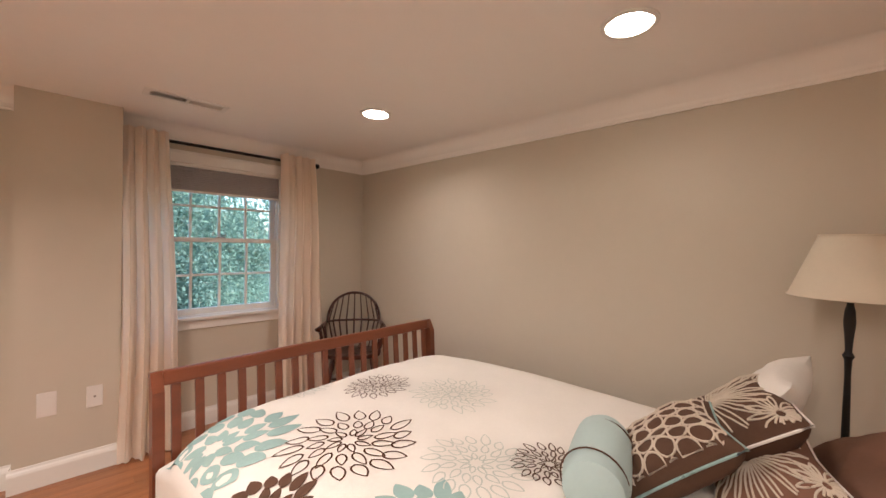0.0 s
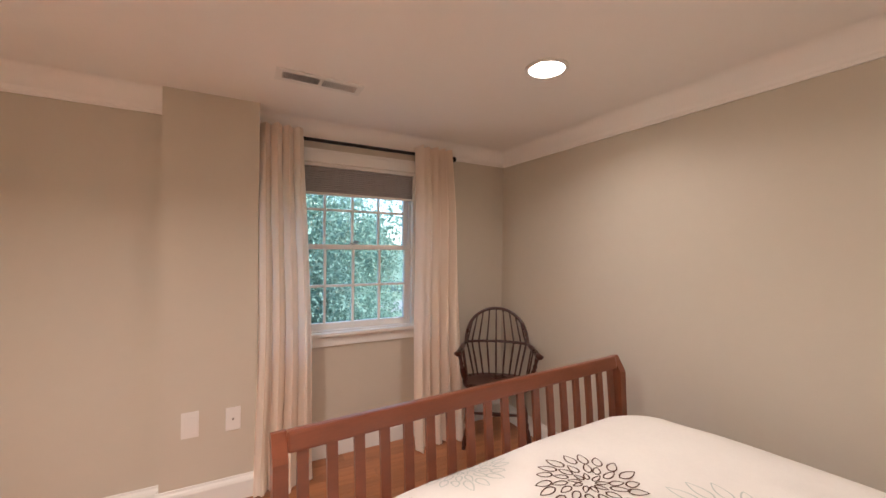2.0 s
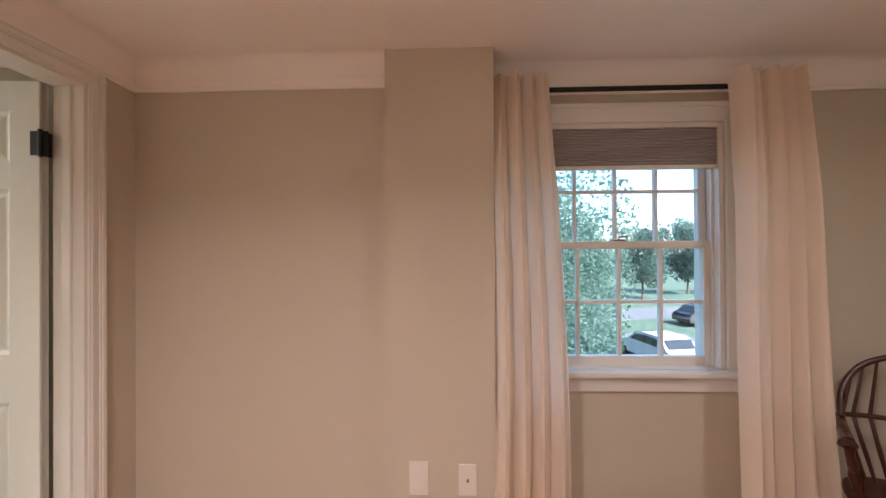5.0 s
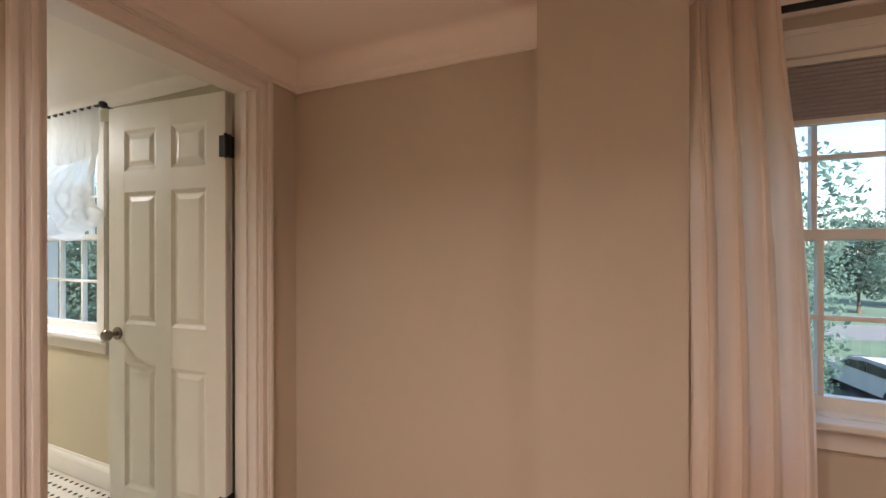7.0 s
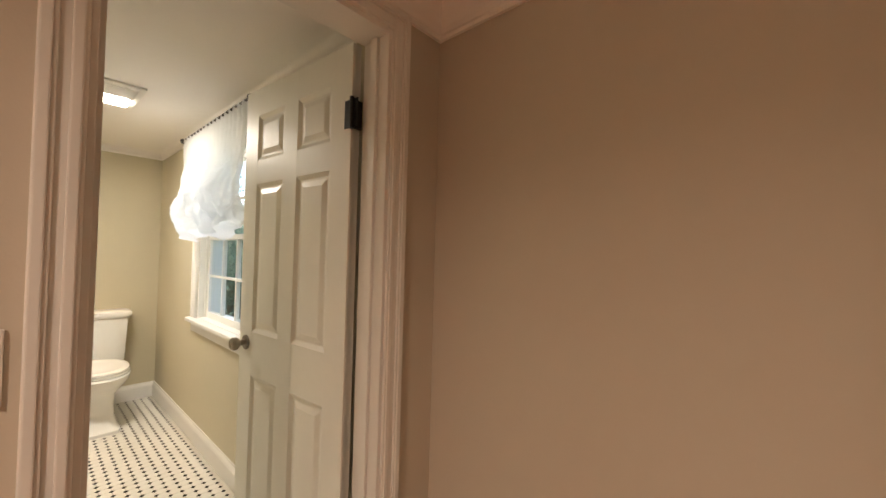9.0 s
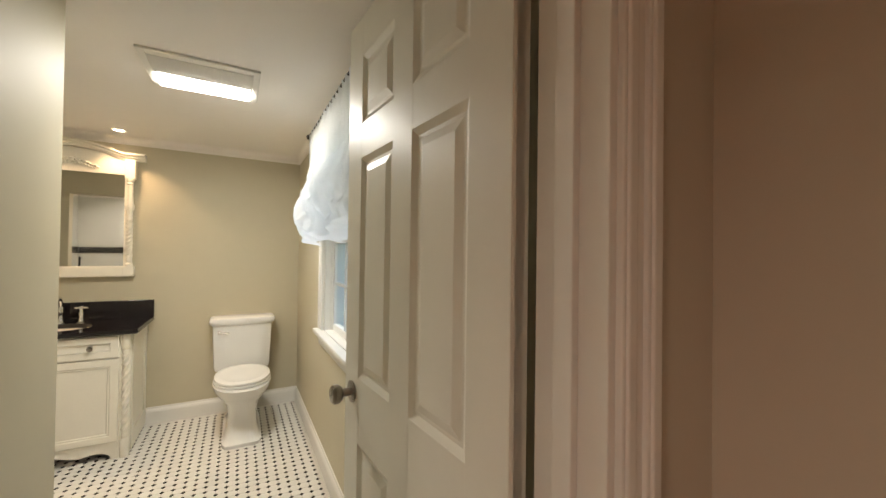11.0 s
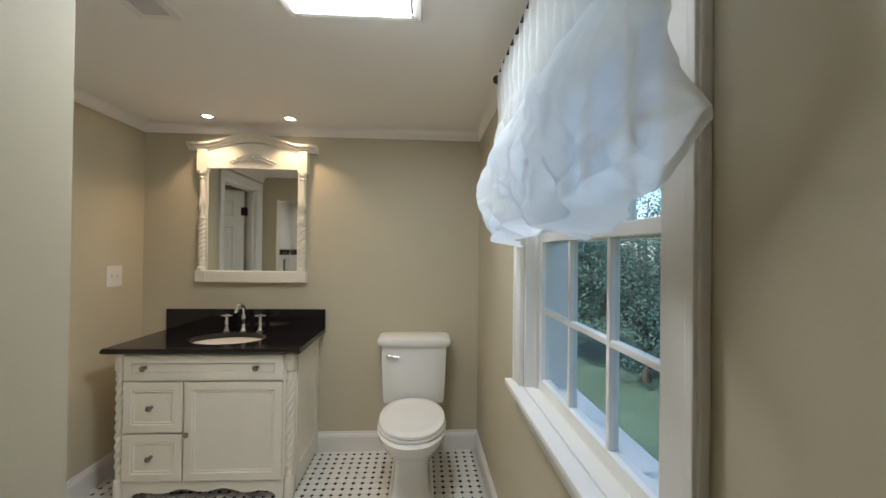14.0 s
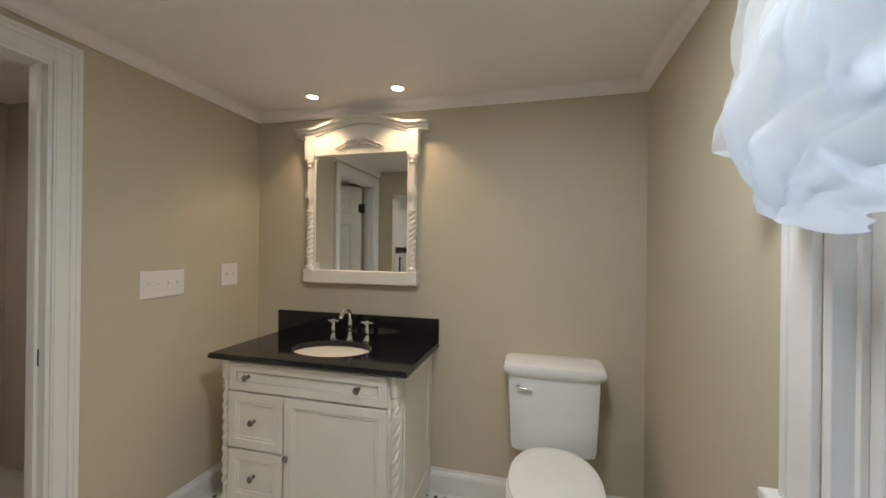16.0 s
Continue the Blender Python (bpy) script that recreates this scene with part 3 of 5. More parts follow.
def register(name, label, x, y, w, d, z, n):
    """A louvred air register flat under the ceiling, its long side along x."""
    t = thing(name, label, "air vent", (x, y, z))
    s = Shape()
    s.box(-w / 2, -d / 2, -0.006, w / 2, -d / 2 + 0.028, 0, 0.002), s.box(-w / 2, d / 2 - 0.028, -0.006, w / 2, d / 2, 0, 0.002)
    s.box(-w / 2, -d / 2 + 0.028, -0.006, -w / 2 + 0.03, d / 2 - 0.028, 0, 0.002), s.box(w / 2 - 0.03, -d / 2 + 0.028, -0.006, w / 2, d / 2 - 0.028, 0, 0.002)
    s.box(-0.008, -d / 2 + 0.028, -0.006, 0.008, d / 2 - 0.028, 0, 0.001)
    s.done("frame", M_TRIM, t)
    # flat black sheet paints the shade of a duct; there is no hollow
    Shape().box(-w / 2 + 0.03, -d / 2 + 0.028, -0.0012, w / 2 - 0.03, d / 2 - 0.028, -0.0004).done("duct_shade", M_OPENING_SHADE, t)
    first = None
    for k in range(n):
        xx = -w / 2 + 0.03 + (w - 0.06) * (k + 0.5) / n
        if abs(xx) < 0.012:
            continue
        lean = 38 if xx < 0 else -38
        if first is None or (xx > 0) != (first[1] > 0):
            ob = Shape().box(-0.0008, -d / 2 + 0.028, -0.0035, 0.0008, d / 2 - 0.028, 0.0035).done("slat", M_TRIM, t)
            first = (ob, xx)
        else:
            ob = new("slat", first[0].data)
            ob.parent = t
        ob.matrix_basis = pose(xx, 0, -0.0035, 0, lean, 0)
    return t


register("ceiling_register", "white louvred ceiling air register", 1.325, 3.21, 0.40, 0.13, H, 36)


def wall_plate(name, label, category, w, h, m, toggles=0):
    """A plate that lies in the plane y=0 and faces -y, then placed by m."""
    t = thing(name, label, category)
    Shape().box(-w / 2, -0.006, -h / 2, w / 2, 0, h / 2, 0.003).done("plate", M_PLATE, t)
    for k in range(toggles):
        x = (k - (toggles - 1) / 2) * 0.046
        Shape().box(x - 0.005, -0.009, -0.012, x + 0.005, -0.006, 0.012, 0.001).done("slot", M_TRIM, t)
        Shape().box(x - 0.0035, -0.016, -0.002, x + 0.0035, -0.007, 0.008, 0.0015).done("toggle", M_PLATE, t)
    t.matrix_world = m
    return t


p = wall_plate("blank_plate", "blank white wall plate on the chase", "wall plate", 0.078, 0.135, pose(0.77, YB, 0.45))
s = Shape()
s.box(-0.027, -0.0075, -0.045, 0.027, -0.006, 0.045, 0.002)
s.done("insert", M_PLATE, p)
p = wall_plate("cable_plate", "white cable socket plate on the chase", "wall plate", 0.072, 0.125, pose(0.966, YB, 0.445))
s = Shape()
s.tube([(0, -0.006, 0), (0, -0.014, 0)], 0.0055, 10)
s.done("socket", M_NICKEL, p)
wall_plate("light_switch", "white light switch plate beside the doorway", "light switch", 0.075, 0.12, pose(XW, 2.75, 1.135, 0, 0, 90), toggles=1)

# ---------------------------------------------------------------- the bed
bed = thing("bed", "cherry slatted bed under a flowered white quilt", "bed", (1.845, 1.5, 0))
BED_TURN = pose(2.60, 2.535, 0) @ pose(0, 0, 0, 0, 0, 3.5) @ pose(-2.60, -2.535, 0)   # the bed stands slightly askew
bed.matrix_world = BED_TURN @ pose(1.845, 1.5, 0)


def at_bed(ob):
    ob.location = (-1.845, -1.5, 0)
    return ob


FX0, FX1, FY = 1.092, 2.628, 2.54
for x in (FX0, FX1):
    s = Shape()
    s.prism([(FY - 0.055, 0), (FY - 0.005, 0), (FY + 0.0, 0.45), (FY + 0.028, 0.80), (FY + 0.040, 0.855), (FY + 0.030, 0.868), (FY + 0.012, 0.870), (FY - 0.03, 0.80), (FY - 0.05, 0.45)], "yz", x - 0.02, x + 0.02)
    at_bed(s.done("post", M_CHERRY, bed))
s = Shape()
s.box(FX0 + 0.02, -0.019, -0.03, FX1 - 0.02, 0.019, 0.03, 0.009, pose(0, FY + 0.008, 0.842, -8))
at_bed(s.done("top_rail", M_CHERRY, bed))
s = Shape()
s.box(FX0 + 0.02, FY - 0.05, 0.2, FX1 - 0.02, FY - 0.018, 0.33, 0.006)
s.box(FX0 + 0.0, 0.42, 0.2, FX0 + 0.03, FY - 0.06, 0.34, 0.006), s.box(FX1 - 0.03, 0.42, 0.2, FX1, FY - 0.06, 0.34, 0.006)
at_bed(s.done("rail", M_CHERRY, bed))
NS = 18
for k in range(NS):
    x = FX0 + 0.02 + (FX1 - FX0 - 0.04) * (k + 0.5) / NS
    s = Shape()
    s.prism([(FY - 0.04, 0.33), (FY - 0.026, 0.33), (FY - 0.008, 0.65), (FY + 0.008, 0.815), (FY - 0.006, 0.817), (FY - 0.022, 0.65)], "yz", x - 0.016, x + 0.016)
    at_bed(s.done("slat", M_CHERRY, bed))
s = Shape()
s.box(FX0 + 0.04, 0.46, 0.3, FX1 - 0.04, 2.44, 0.60, 0.06)
at_bed(s.done("mattress", M_QUILT, bed))
s = Shape()
for x in (FX0 + 0.02, FX1 - 0.02):
    s.box(x - 0.02, 0.40, 0, x + 0.02, 0.44, 0.62, 0.006)
s.box(FX0 + 0.02, 0.40, 0.2, FX1 - 0.02, 0.43, 0.60, 0.006)
at_bed(s.done("head_rail", M_CHERRY, bed))

QX0, QX1, QY0, QY1 = 1.085, 2.61, 0.46, 2.475


def quilt_z(x, y):
    """Height of the quilt's top over the bed."""
    ex = min(x - QX0, QX1 - x)
    ey = QY1 - y
    z = 0.755 - 0.048 * max(0, (y - 1.6) / 0.87) ** 2 - (0.03 if x < 1.85 else 0.005) * ((x - 1.85) / 0.8) ** 2
    z += 0.012 * noise.noise(Vector((x * 2.2, y * 2.2, 0.3))) + 0.004 * noise.noise(Vector((x * 8, y * 6, 1.3)))
    a, c = max(0, 0.24 - ex) / 0.24, max(0, 0.20 - ey) / 0.20
    k = min(1, math.hypot(a, c))
    z -= 0.11 * (1 - math.sqrt(1 - k * k)) + 0.05 * a * c
    return z


def quilt_at(u, v):
    x = QX0 - 0.28 + (QX1 - QX0 + 0.56) * u
    y = QY0 + (QY1 - QY0) * v
    cx = min(max(x, QX0), QX1)
    z = quilt_z(cx, y)
    drop = abs(x - cx)
    if drop:
        z -= drop
        x = cx + math.copysign(0.012 * math.sin(y * 14) * drop / 0.28 + 0.006, x - cx)
        if x > 2.4:
            x = min(x, 2.69)
    return (x, y, z)


ob = at_bed(Shape().grid(quilt_at, 110, 100).done("quilt", M_QUILT, bed, True))
s = Shape()
s.grid(lambda u, v: (QX0 + 0.012 + (QX1 - QX0 - 0.024) * u, QY1 + 0.002 * v, quilt_z(QX0 + (QX1 - QX0) * u, QY1) - 0.28 * v), 60, 4)
at_bed(s.done("quilt_end", M_QUILT, bed, True))


def petal(s, cx, cy, ang, r0, r1, w, line):
    """A petal on the quilt: an outline of that line width, or filled where line is 0."""
    n = 10
    left, right = [], []
    for k in range(n + 1):
        f = k / n
        r = r0 + (r1 - r0) * f
        half = w * (math.sin(math.pi * f ** 0.75) ** 0.8 if 0 < f < 1 else 0)
        left.append((r, half)), right.append((r, -half))
    ring = left + right[-2:0:-1]
    inner = [(r0 + (r - r0 - (r1 - r0) / 2) * (1 - 2.2 * line / max(r1 - r0, 1e-4)) + (r1 - r0) / 2, h * max(0, 1 - line / w)) for r, h in ring]

    def put(r, h):
        bend = ang + 0.12 * (r - r0) / max(r1 - r0, 1e-4)
        x, y = cx + r * math.cos(bend) - h * math.sin(bend), cy + r * math.sin(bend) + h * math.cos(bend)
        x, y = min(max(x, QX0 + 0.01), QX1 - 0.01), min(y, QY1 - 0.005)
        return s.bm.verts.new((x, y, quilt_z(x, y) + 0.0025))
    a = [put(*p) for p in ring]
    m = len(a)
    if line:
        b = [put(*p) for p in inner]
        for k in range(m):
            s.bm.faces.new((a[k], a[(k + 1) % m], b[(k + 1) % m], b[k]))
    else:
        for k in range(1, n):
            s.bm.faces.new((a[k], a[k + 1], a[m - k - 1], a[m - k])) if k < n - 1 else s.bm.faces.new((a[k], a[k + 1], a[m - k]))
        s.bm.faces.new((a[0], a[1], a[m - 1]))


def flower(cx, cy, R, mat, line, seed):
    rnd = random.Random(seed)
    cx, cy, _ = BED_TURN.inverted() @ Vector((cx, cy, 0))
    s = Shape()
    for ring, (f0, f1, n) in enumerate(((0.10, 0.36, 9), (0.34, 0.68, 14), (0.62, 1.0, 18))):
        for k in range(n):
            a = 2 * math.pi * (k + 0.5 * ring + rnd.uniform(-0.12, 0.12)) / n
            f = rnd.uniform(0.88, 1.06)
            petal(s, cx, cy, a, R * f0, R * f1 * f, R * (0.062 if line else 0.074) * (1 + 0.35 * ring), line)
    for f in s.bm.faces:
        f.normal_update()
        if f.normal.z < 0:
            f.normal_flip()
    at_bed(s.done("flower_print", mat, bed, recalc=False))


flower(1.85, 2.05, 0.155, M_BROWN, 0.0045, 1)
flower(1.50, 1.71, 0.225, M_BROWN, 0.006, 2)
flower(2.03, 1.74, 0.19, M_GREYPRINT, 0.0045, 3)
flower(1.20, 2.08, 0.27, M_AQUA, 0.0, 4)
flower(1.62, 2.33, 0.14, M_GREYPRINT, 0.004, 5)
flower(1.17, 1.62, 0.16, M_BROWN, 0.0, 6)
flower(1.70, 1.34, 0.17, M_GREYPRINT, 0.0045, 7)
flower(1.86, 1.19, 0.12, M_BROWN, 0.005, 8)
flower(1.40, 1.25, 0.20, M_AQUA, 0.0, 9)


def pillow(name, label, w, h, d, m, mat, trim=None, pattern="", edge=None):
    """A soft cushion in the xz plane, its face towards +y, resting on z=0."""
    t = thing(name, label, "pillow", group="pillows on the bed")

    def at(a, b, side=1, off=0.0):
        pinch = 1 - 0.07 * (1 - abs(a)) * abs(b) ** 3 - 0.0
        x = a * w / 2 * (1 - 0.06 * math.cos(b * math.pi / 2))
        z = b * h / 2 * (1 - 0.06 * math.cos(a * math.pi / 2)) * pinch
        f = max(0, (1 - abs(a) ** 3.2) * (1 - abs(b) ** 3.2)) ** 0.5
        wr = 0.010 * noise.noise(Vector((a * 2.5 + w * 9, b * 2.5, d * 30))) + 0.004 * noise.noise(Vector((a * 7, b * 7, 3)))
        return Vector((x, side * (d / 2 * f + wr * f + off), z + h / 2))
    s = Shape()
    for side in (1, -1):
        s.grid(lambda u, v: at(u * 2 - 1, v * 2 - 1, side), 28, 28)
    bmesh.ops.remove_doubles(s.bm, verts=s.bm.verts, dist=0.0005)
    s.done("cushion", mat, t, True)
    if pattern:
        s = Shape()

        def strip(points, wd):
            pts = [p for p in points if abs(p[0]) < 0.97 and abs(p[1]) < 0.97]
            if len(pts) > 1:
                s.tube([at(a, b, 1, 0.0012) for a, b in pts], [wd] * len(pts), 6)
        if pattern == "lattice":
            r = 0.17
            for i in range(-4, 5):
                for j in range(-4, 5):
                    cx, cy = i * 0.36 + (0.18 if j % 2 else 0), j * 0.31
                    strip([(cx + r * math.cos(a), cy + r * 1.0 * math.sin(a)) for a in [2 * math.pi * k / 14 for k in range(15)]], 0.003)
        else:
            for cx, cy, R, n in ((-0.2, -0.1, 0.95, 22), (0.75, 0.7, 0.5, 14), (-0.85, 0.8, 0.4, 12)):
                for k in range(n):
                    a0 = 2 * math.pi * k / n
                    for sg in (-1, 1):
                        strip([(cx + R * f * math.cos(a0 + sg * 0.55 / n * 3.1 * math.sin(math.pi * f)), cy + R * f * math.sin(a0 + sg * 0.55 / n * 3.1 * math.sin(math.pi * f))) for f in [0.12 + 0.88 * q / 9 for q in range(10)]], 0.0026)
        s.done("print", trim, t, True)
    if edge:
        s = Shape()
        ring = [(-1 + 2 * k / 12, -1) for k in range(12)] + [(1, -1 + 2 * k / 12) for k in range(12)] + [(1 - 2 * k / 12, 1) for k in range(12)] + [(-1, 1 - 2 * k / 12) for k in range(13)]
        s.tube([at(a, b) for a, b in ring], 0.004, 6)
        s.done("piping", edge, t, True)
    t.matrix_world = m
    return t


TOP = 0.715
pillow("pillow", "brown cushion with a white ring lattice print", 0.29, 0.31, 0.15, pose(2.00, 1.03, TOP + 0.03, 52, 0, 24), M_BROWN, M_CREAMPRINT, "lattice", M_AQUA)
pillow("pillow", "brown cushion with cream leaf print", 0.44, 0.38, 0.16, pose(2.27, 0.96, TOP + 0.03, 50, 0, 8), M_BROWN, M_CREAMPRINT, "petals", M_QUILT)
pillow("pillow", "taupe cushion with cream flower print", 0.40, 0.27, 0.13, pose(2.14, 0.84, TOP + 0.02, 58, 0, 14), M_TAUPE, M_CREAMPRINT, "petals", M_QUILT)
pillow("pillow", "cream cotton pillow propped at the bed head", 0.50, 0.34, 0.14, pose(2.50, 0.86, TOP + 0.03, 34, 0, -4), M_QUILT)
pillow("pillow", "plain taupe pillow in a satin case", 0.60, 0.36, 0.17, pose(2.36, 0.62, TOP - 0.01, 62, 0, 6), M_TAUPE)
pillow("pillow", "plain taupe pillow in a satin case", 0.62, 0.42, 0.17, pose(1.58, 0.60, TOP - 0.02, 30, 0, -4), M_TAUPE)
t = thing("bolster", "aqua satin bolster with a thin dark cord", "pillow", (1.87, 1.05, TOP + 0.10), "pillows on the bed")
s = Shape()
prof = [(-0.155, 0.02), (-0.152, 0.05), (-0.135, 0.072), (-0.08, 0.082), (0.06, 0.08), (0.12, 0.077), (0.15, 0.066), (0.158, 0.045), (0.16, 0.02)]
s.tube([(x, 0.006 * math.sin(8 * x), 0.004 * math.sin(13 * x)) for x, r in prof], [r for x, r in prof], 28)
s.done("cushion", M_AQUAPILLOW, t, True)
for x, r in ((0.095, 0.0795), (-0.095, 0.081)):
    pts = [(x, r * math.cos(a), r * math.sin(a)) for a in [2 * math.pi * k / 28 for k in range(29)]]
    Shape().tube(pts, 0.0022, 6).done("cord", M_BROWN, t)
t.rotation_euler = (0, 0, radians(14))

# ---------------------------------------------------------------- floor lamp and chair
t = thing("floor_lamp", "black turned floor lamp with cream empire shade", "lamp", (2.755, 0.56, 0))
s = Shape()
s.lathe([(0.095, 0), (0.095, 0.012), (0.085, 0.02), (0.04, 0.035), (0.022, 0.06), (0.016, 0.1), (0.014, 0.45), (0.022, 0.47), (0.014, 0.49), (0.0085, 0.98), (0.010, 1.03), (0.016, 1.045), (0.009, 1.06), (0.011, 1.10), (0.016, 1.16), (0.014, 1.2), (0.009, 1.22), (0.012, 1.30)], (0, 0, 0), 20)
s.done("stand", M_BLACK, t, True)
s = Shape()
s.lathe([(0.163, 1.245), (0.085, 1.462), (0.083, 1.462), (0.161, 1.245)], (0, 0, 0), 40)
s.bm.faces.ensure_lookup_table()
for f in [f for f in s.bm.faces if len(f.verts) > 8]:
    s.bm.faces.remove(f)
s.done("shade", M_LAMPSHADE, t, True)
for r, z in ((0.164, 1.246), (0.086, 1.461)):
    Shape().tube([(r * math.cos(a), r * math.sin(a), z) for a in [2 * math.pi * k / 40 for k in range(41)]], 0.0025, 6).done("hem", M_LAMPSHADE, t, True)
s = Shape()
for a in (0, 2.09, 4.19):
    s.tube([(0.01 * math.cos(a), 0.01 * math.sin(a), 1.30), (0.084 * math.cos(a), 0.084 * math.sin(a), 1.45)], 0.002, 6)
s.done("spider", M_BLACK, t)


def windsor_chair(m):
    t = thing("windsor_chair", "dark mahogany bow-back Windsor armchair in the corner", "chair")
    s = Shape()
    n = 40
    # saddle seat
    out = []
    for k in range(n):
        a = 2 * math.pi * k / n
        r = 1 / (abs(math.cos(a)) ** 2.6 + abs(math.sin(a)) ** 2.6) ** (1 / 2.6)
        out.append((0.265 * r * math.cos(a), 0.215 * r * math.sin(a)))
    rings = []
    for f, z in ((0.85, 0.402), (0.97, 0.412), (1.0, 0.428), (0.985, 0.442), (0.9, 0.444), (0.6, 0.434), (0.25, 0.431)):
        rings.append([s.bm.verts.new((x * f, y * f, z)) for x, y in out])
    for r0, r1 in zip(rings, rings[1:]):
        for k in range(n):
            s.bm.faces.new((r0[k], r0[(k + 1) % n], r1[(k + 1) % n], r1[k]))
    s.bm.faces.new(rings[0]), s.bm.faces.new(rings[-1])
    s.done("seat", M_DARKWOOD, t, True)
    for sx, sy in ((1, 1), (-1, 1), (1, -1), (-1, -1)):
        a, b = Vector((sx * 0.17, sy * 0.12, 0.41)), Vector((sx * 0.245, sy * 0.20, 0))
        fs = [0, 0.08, 0.14, 0.18, 0.22, 0.36, 0.46, 0.5, 0.54, 0.6, 0.66, 0.85, 1]
        rs = [0.013, 0.016, 0.021, 0.014, 0.019, 0.025, 0.021, 0.014, 0.020, 0.014, 0.017, 0.019, 0.012]
        Shape().tube([a.lerp(b, f) for f in fs], rs, 14).done("leg", M_DARKWOOD, t, True)
    for pts in ([(0.215, 0.165, 0.19), (0.215, -0.165, 0.19)], [(-0.215, 0.165, 0.19), (-0.215, -0.165, 0.19)], [(-0.215, 0, 0.19), (0.215, 0, 0.19)]):
        a, b = Vector(pts[0]), Vector(pts[1])
        Shape().tube([a.lerp(b, f) for f in (0, 0.3, 0.5, 0.7, 1)], [0.008, 0.012, 0.016, 0.012, 0.008], 10).done("stretcher", M_DARKWOOD, t, True)

    def arm_at(f):
        # f: -1..1 round the back from one hand rest to the other
        a = f * 1.0
        if abs(f) > 0.55:
            q = (abs(f) - 0.55) / 0.45
            return Vector((math.copysign(0.255 + 0.03 * q, f), -0.14 + 0.35 * q, 0.685 + 0.004 * q))
        ang = f / 0.55 * math.pi / 2
        return Vector((0.255 * math.sin(ang), -0.14 - 0.11 * math.cos(ang), 0.685))
    fs = [-1 + 2 * k / 44 for k in range(45)]
    Shape().tube([arm_at(f) for f in fs], [0.021 if abs(f) > 0.6 else 0.0145 for f in fs], 12, 0.7).done("arm_rail", M_DARKWOOD, t, True)
    for sx in (-1, 1):
        s = Shape()
        s.tube([(sx * 0.285, 0.20, 0.685), (sx * 0.29, 0.235, 0.683), (sx * 0.288, 0.255, 0.678)], [0.024, 0.03, 0.018], 12, 0.6)
        s.done("hand_rest", M_DARKWOOD, t, True)

    def bow_at(f):
        ang = f * math.pi / 2
        c = math.cos(ang)
        return Vector((0.245 * math.sin(ang), -0.14 - 0.11 * c ** 0.8 - 0.055 * c, 0.69 + 0.25 * c ** 0.85))
    bf = [-1 + 2 * k / 40 for k in range(41)]
    Shape().tube([bow_at(f) for f in bf], 0.0125, 12).done("bow", M_DARKWOOD, t, True)
    s = Shape()
    for k in range(9):
        f = -0.8 + 1.6 * k / 8
        foot = Vector((0.20 * math.sin(f * 1.35), -0.06 - 0.12 * math.cos(f * 1.35), 0.435))
        top = bow_at(f * 0.72)
        mid = arm_at(f * 0.52)
        s.tube([foot, foot.lerp(mid, 0.5), mid, mid.lerp(top, 0.5), top], [0.006, 0.0085, 0.0075, 0.0065, 0.0055], 8)
    for sx in (-1, 1):
        for q, y in ((0.2, -0.06), (0.45, 0.03)):
            s.tube([(sx * 0.225, y, 0.435), (sx * (0.262 + 0.01 * q), y + 0.015, 0.68)], [0.007, 0.0065], 8)
    s.done("spindle", M_DARKWOOD, t, True)
    for sx in (-1, 1):
        a, b = Vector((sx * 0.235, 0.13, 0.43)), Vector((sx * 0.282, 0.185, 0.68))
        fs2 = [0, 0.15, 0.22, 0.3, 0.5, 0.62, 0.68, 0.75, 0.9, 1]
        Shape().tube([a.lerp(b, f) for f in fs2], [0.011, 0.017, 0.011, 0.018, 0.021, 0.013, 0.018, 0.012, 0.016, 0.011], 12).done("arm_post", M_DARKWOOD, t, True)
    t.matrix_world = m
    return t


windsor_chair(pose(2.635, 3.53, 0, 0, 0, 146) @ Matrix.Diagonal((0.94, 0.80, 0.975, 1)))

# ---------------------------------------------------------------- bathroom: vanity
van = thing("vanity", "antique white vanity cabinet with black granite top", "vanity", (BX, 2.07, 0))


def at_van(ob):
    ob.location = (-BX, -2.07, 0)
    return ob


VY0, VY1, VF = 1.605, 2.535, -3.285   # sides and front
s = Shape()
s.prism([(BX + 0.003, VY0), (VF - 0.05, VY0), (VF - 0.012, VY0 + 0.045), (VF - 0.012, VY1 - 0.045), (VF - 0.05, VY1), (BX + 0.003, VY1)], "xy", 0.10, 0.79)
s.box(BX + 0.003, VY0 + 0.0, 0, VF - 0.06, VY0 + 0.03, 0.10), s.box(BX + 0.003, VY1 - 0.03, 0, VF - 0.06, VY1, 0.10)
at_van(s.done("body", M_VANITY, van))
# framed side panels
for y, d in ((VY1, 1), (VY0, -1)):
    s = Shape()
    a, b = BX + 0.01, VF - 0.06
    for x0, x1, z0, z1 in ((a, a + 0.06, 0.02, 0.788), (b - 0.06, b, 0.02, 0.788), (a + 0.06, b - 0.06, 0.02, 0.14), (a + 0.06, b - 0.06, 0.70, 0.788)):
        s.box(x0, y, z0, x1, y + d * 0.010, z1, 0.003)
    at_van(s.done("side_frame", M_VANITY, van))
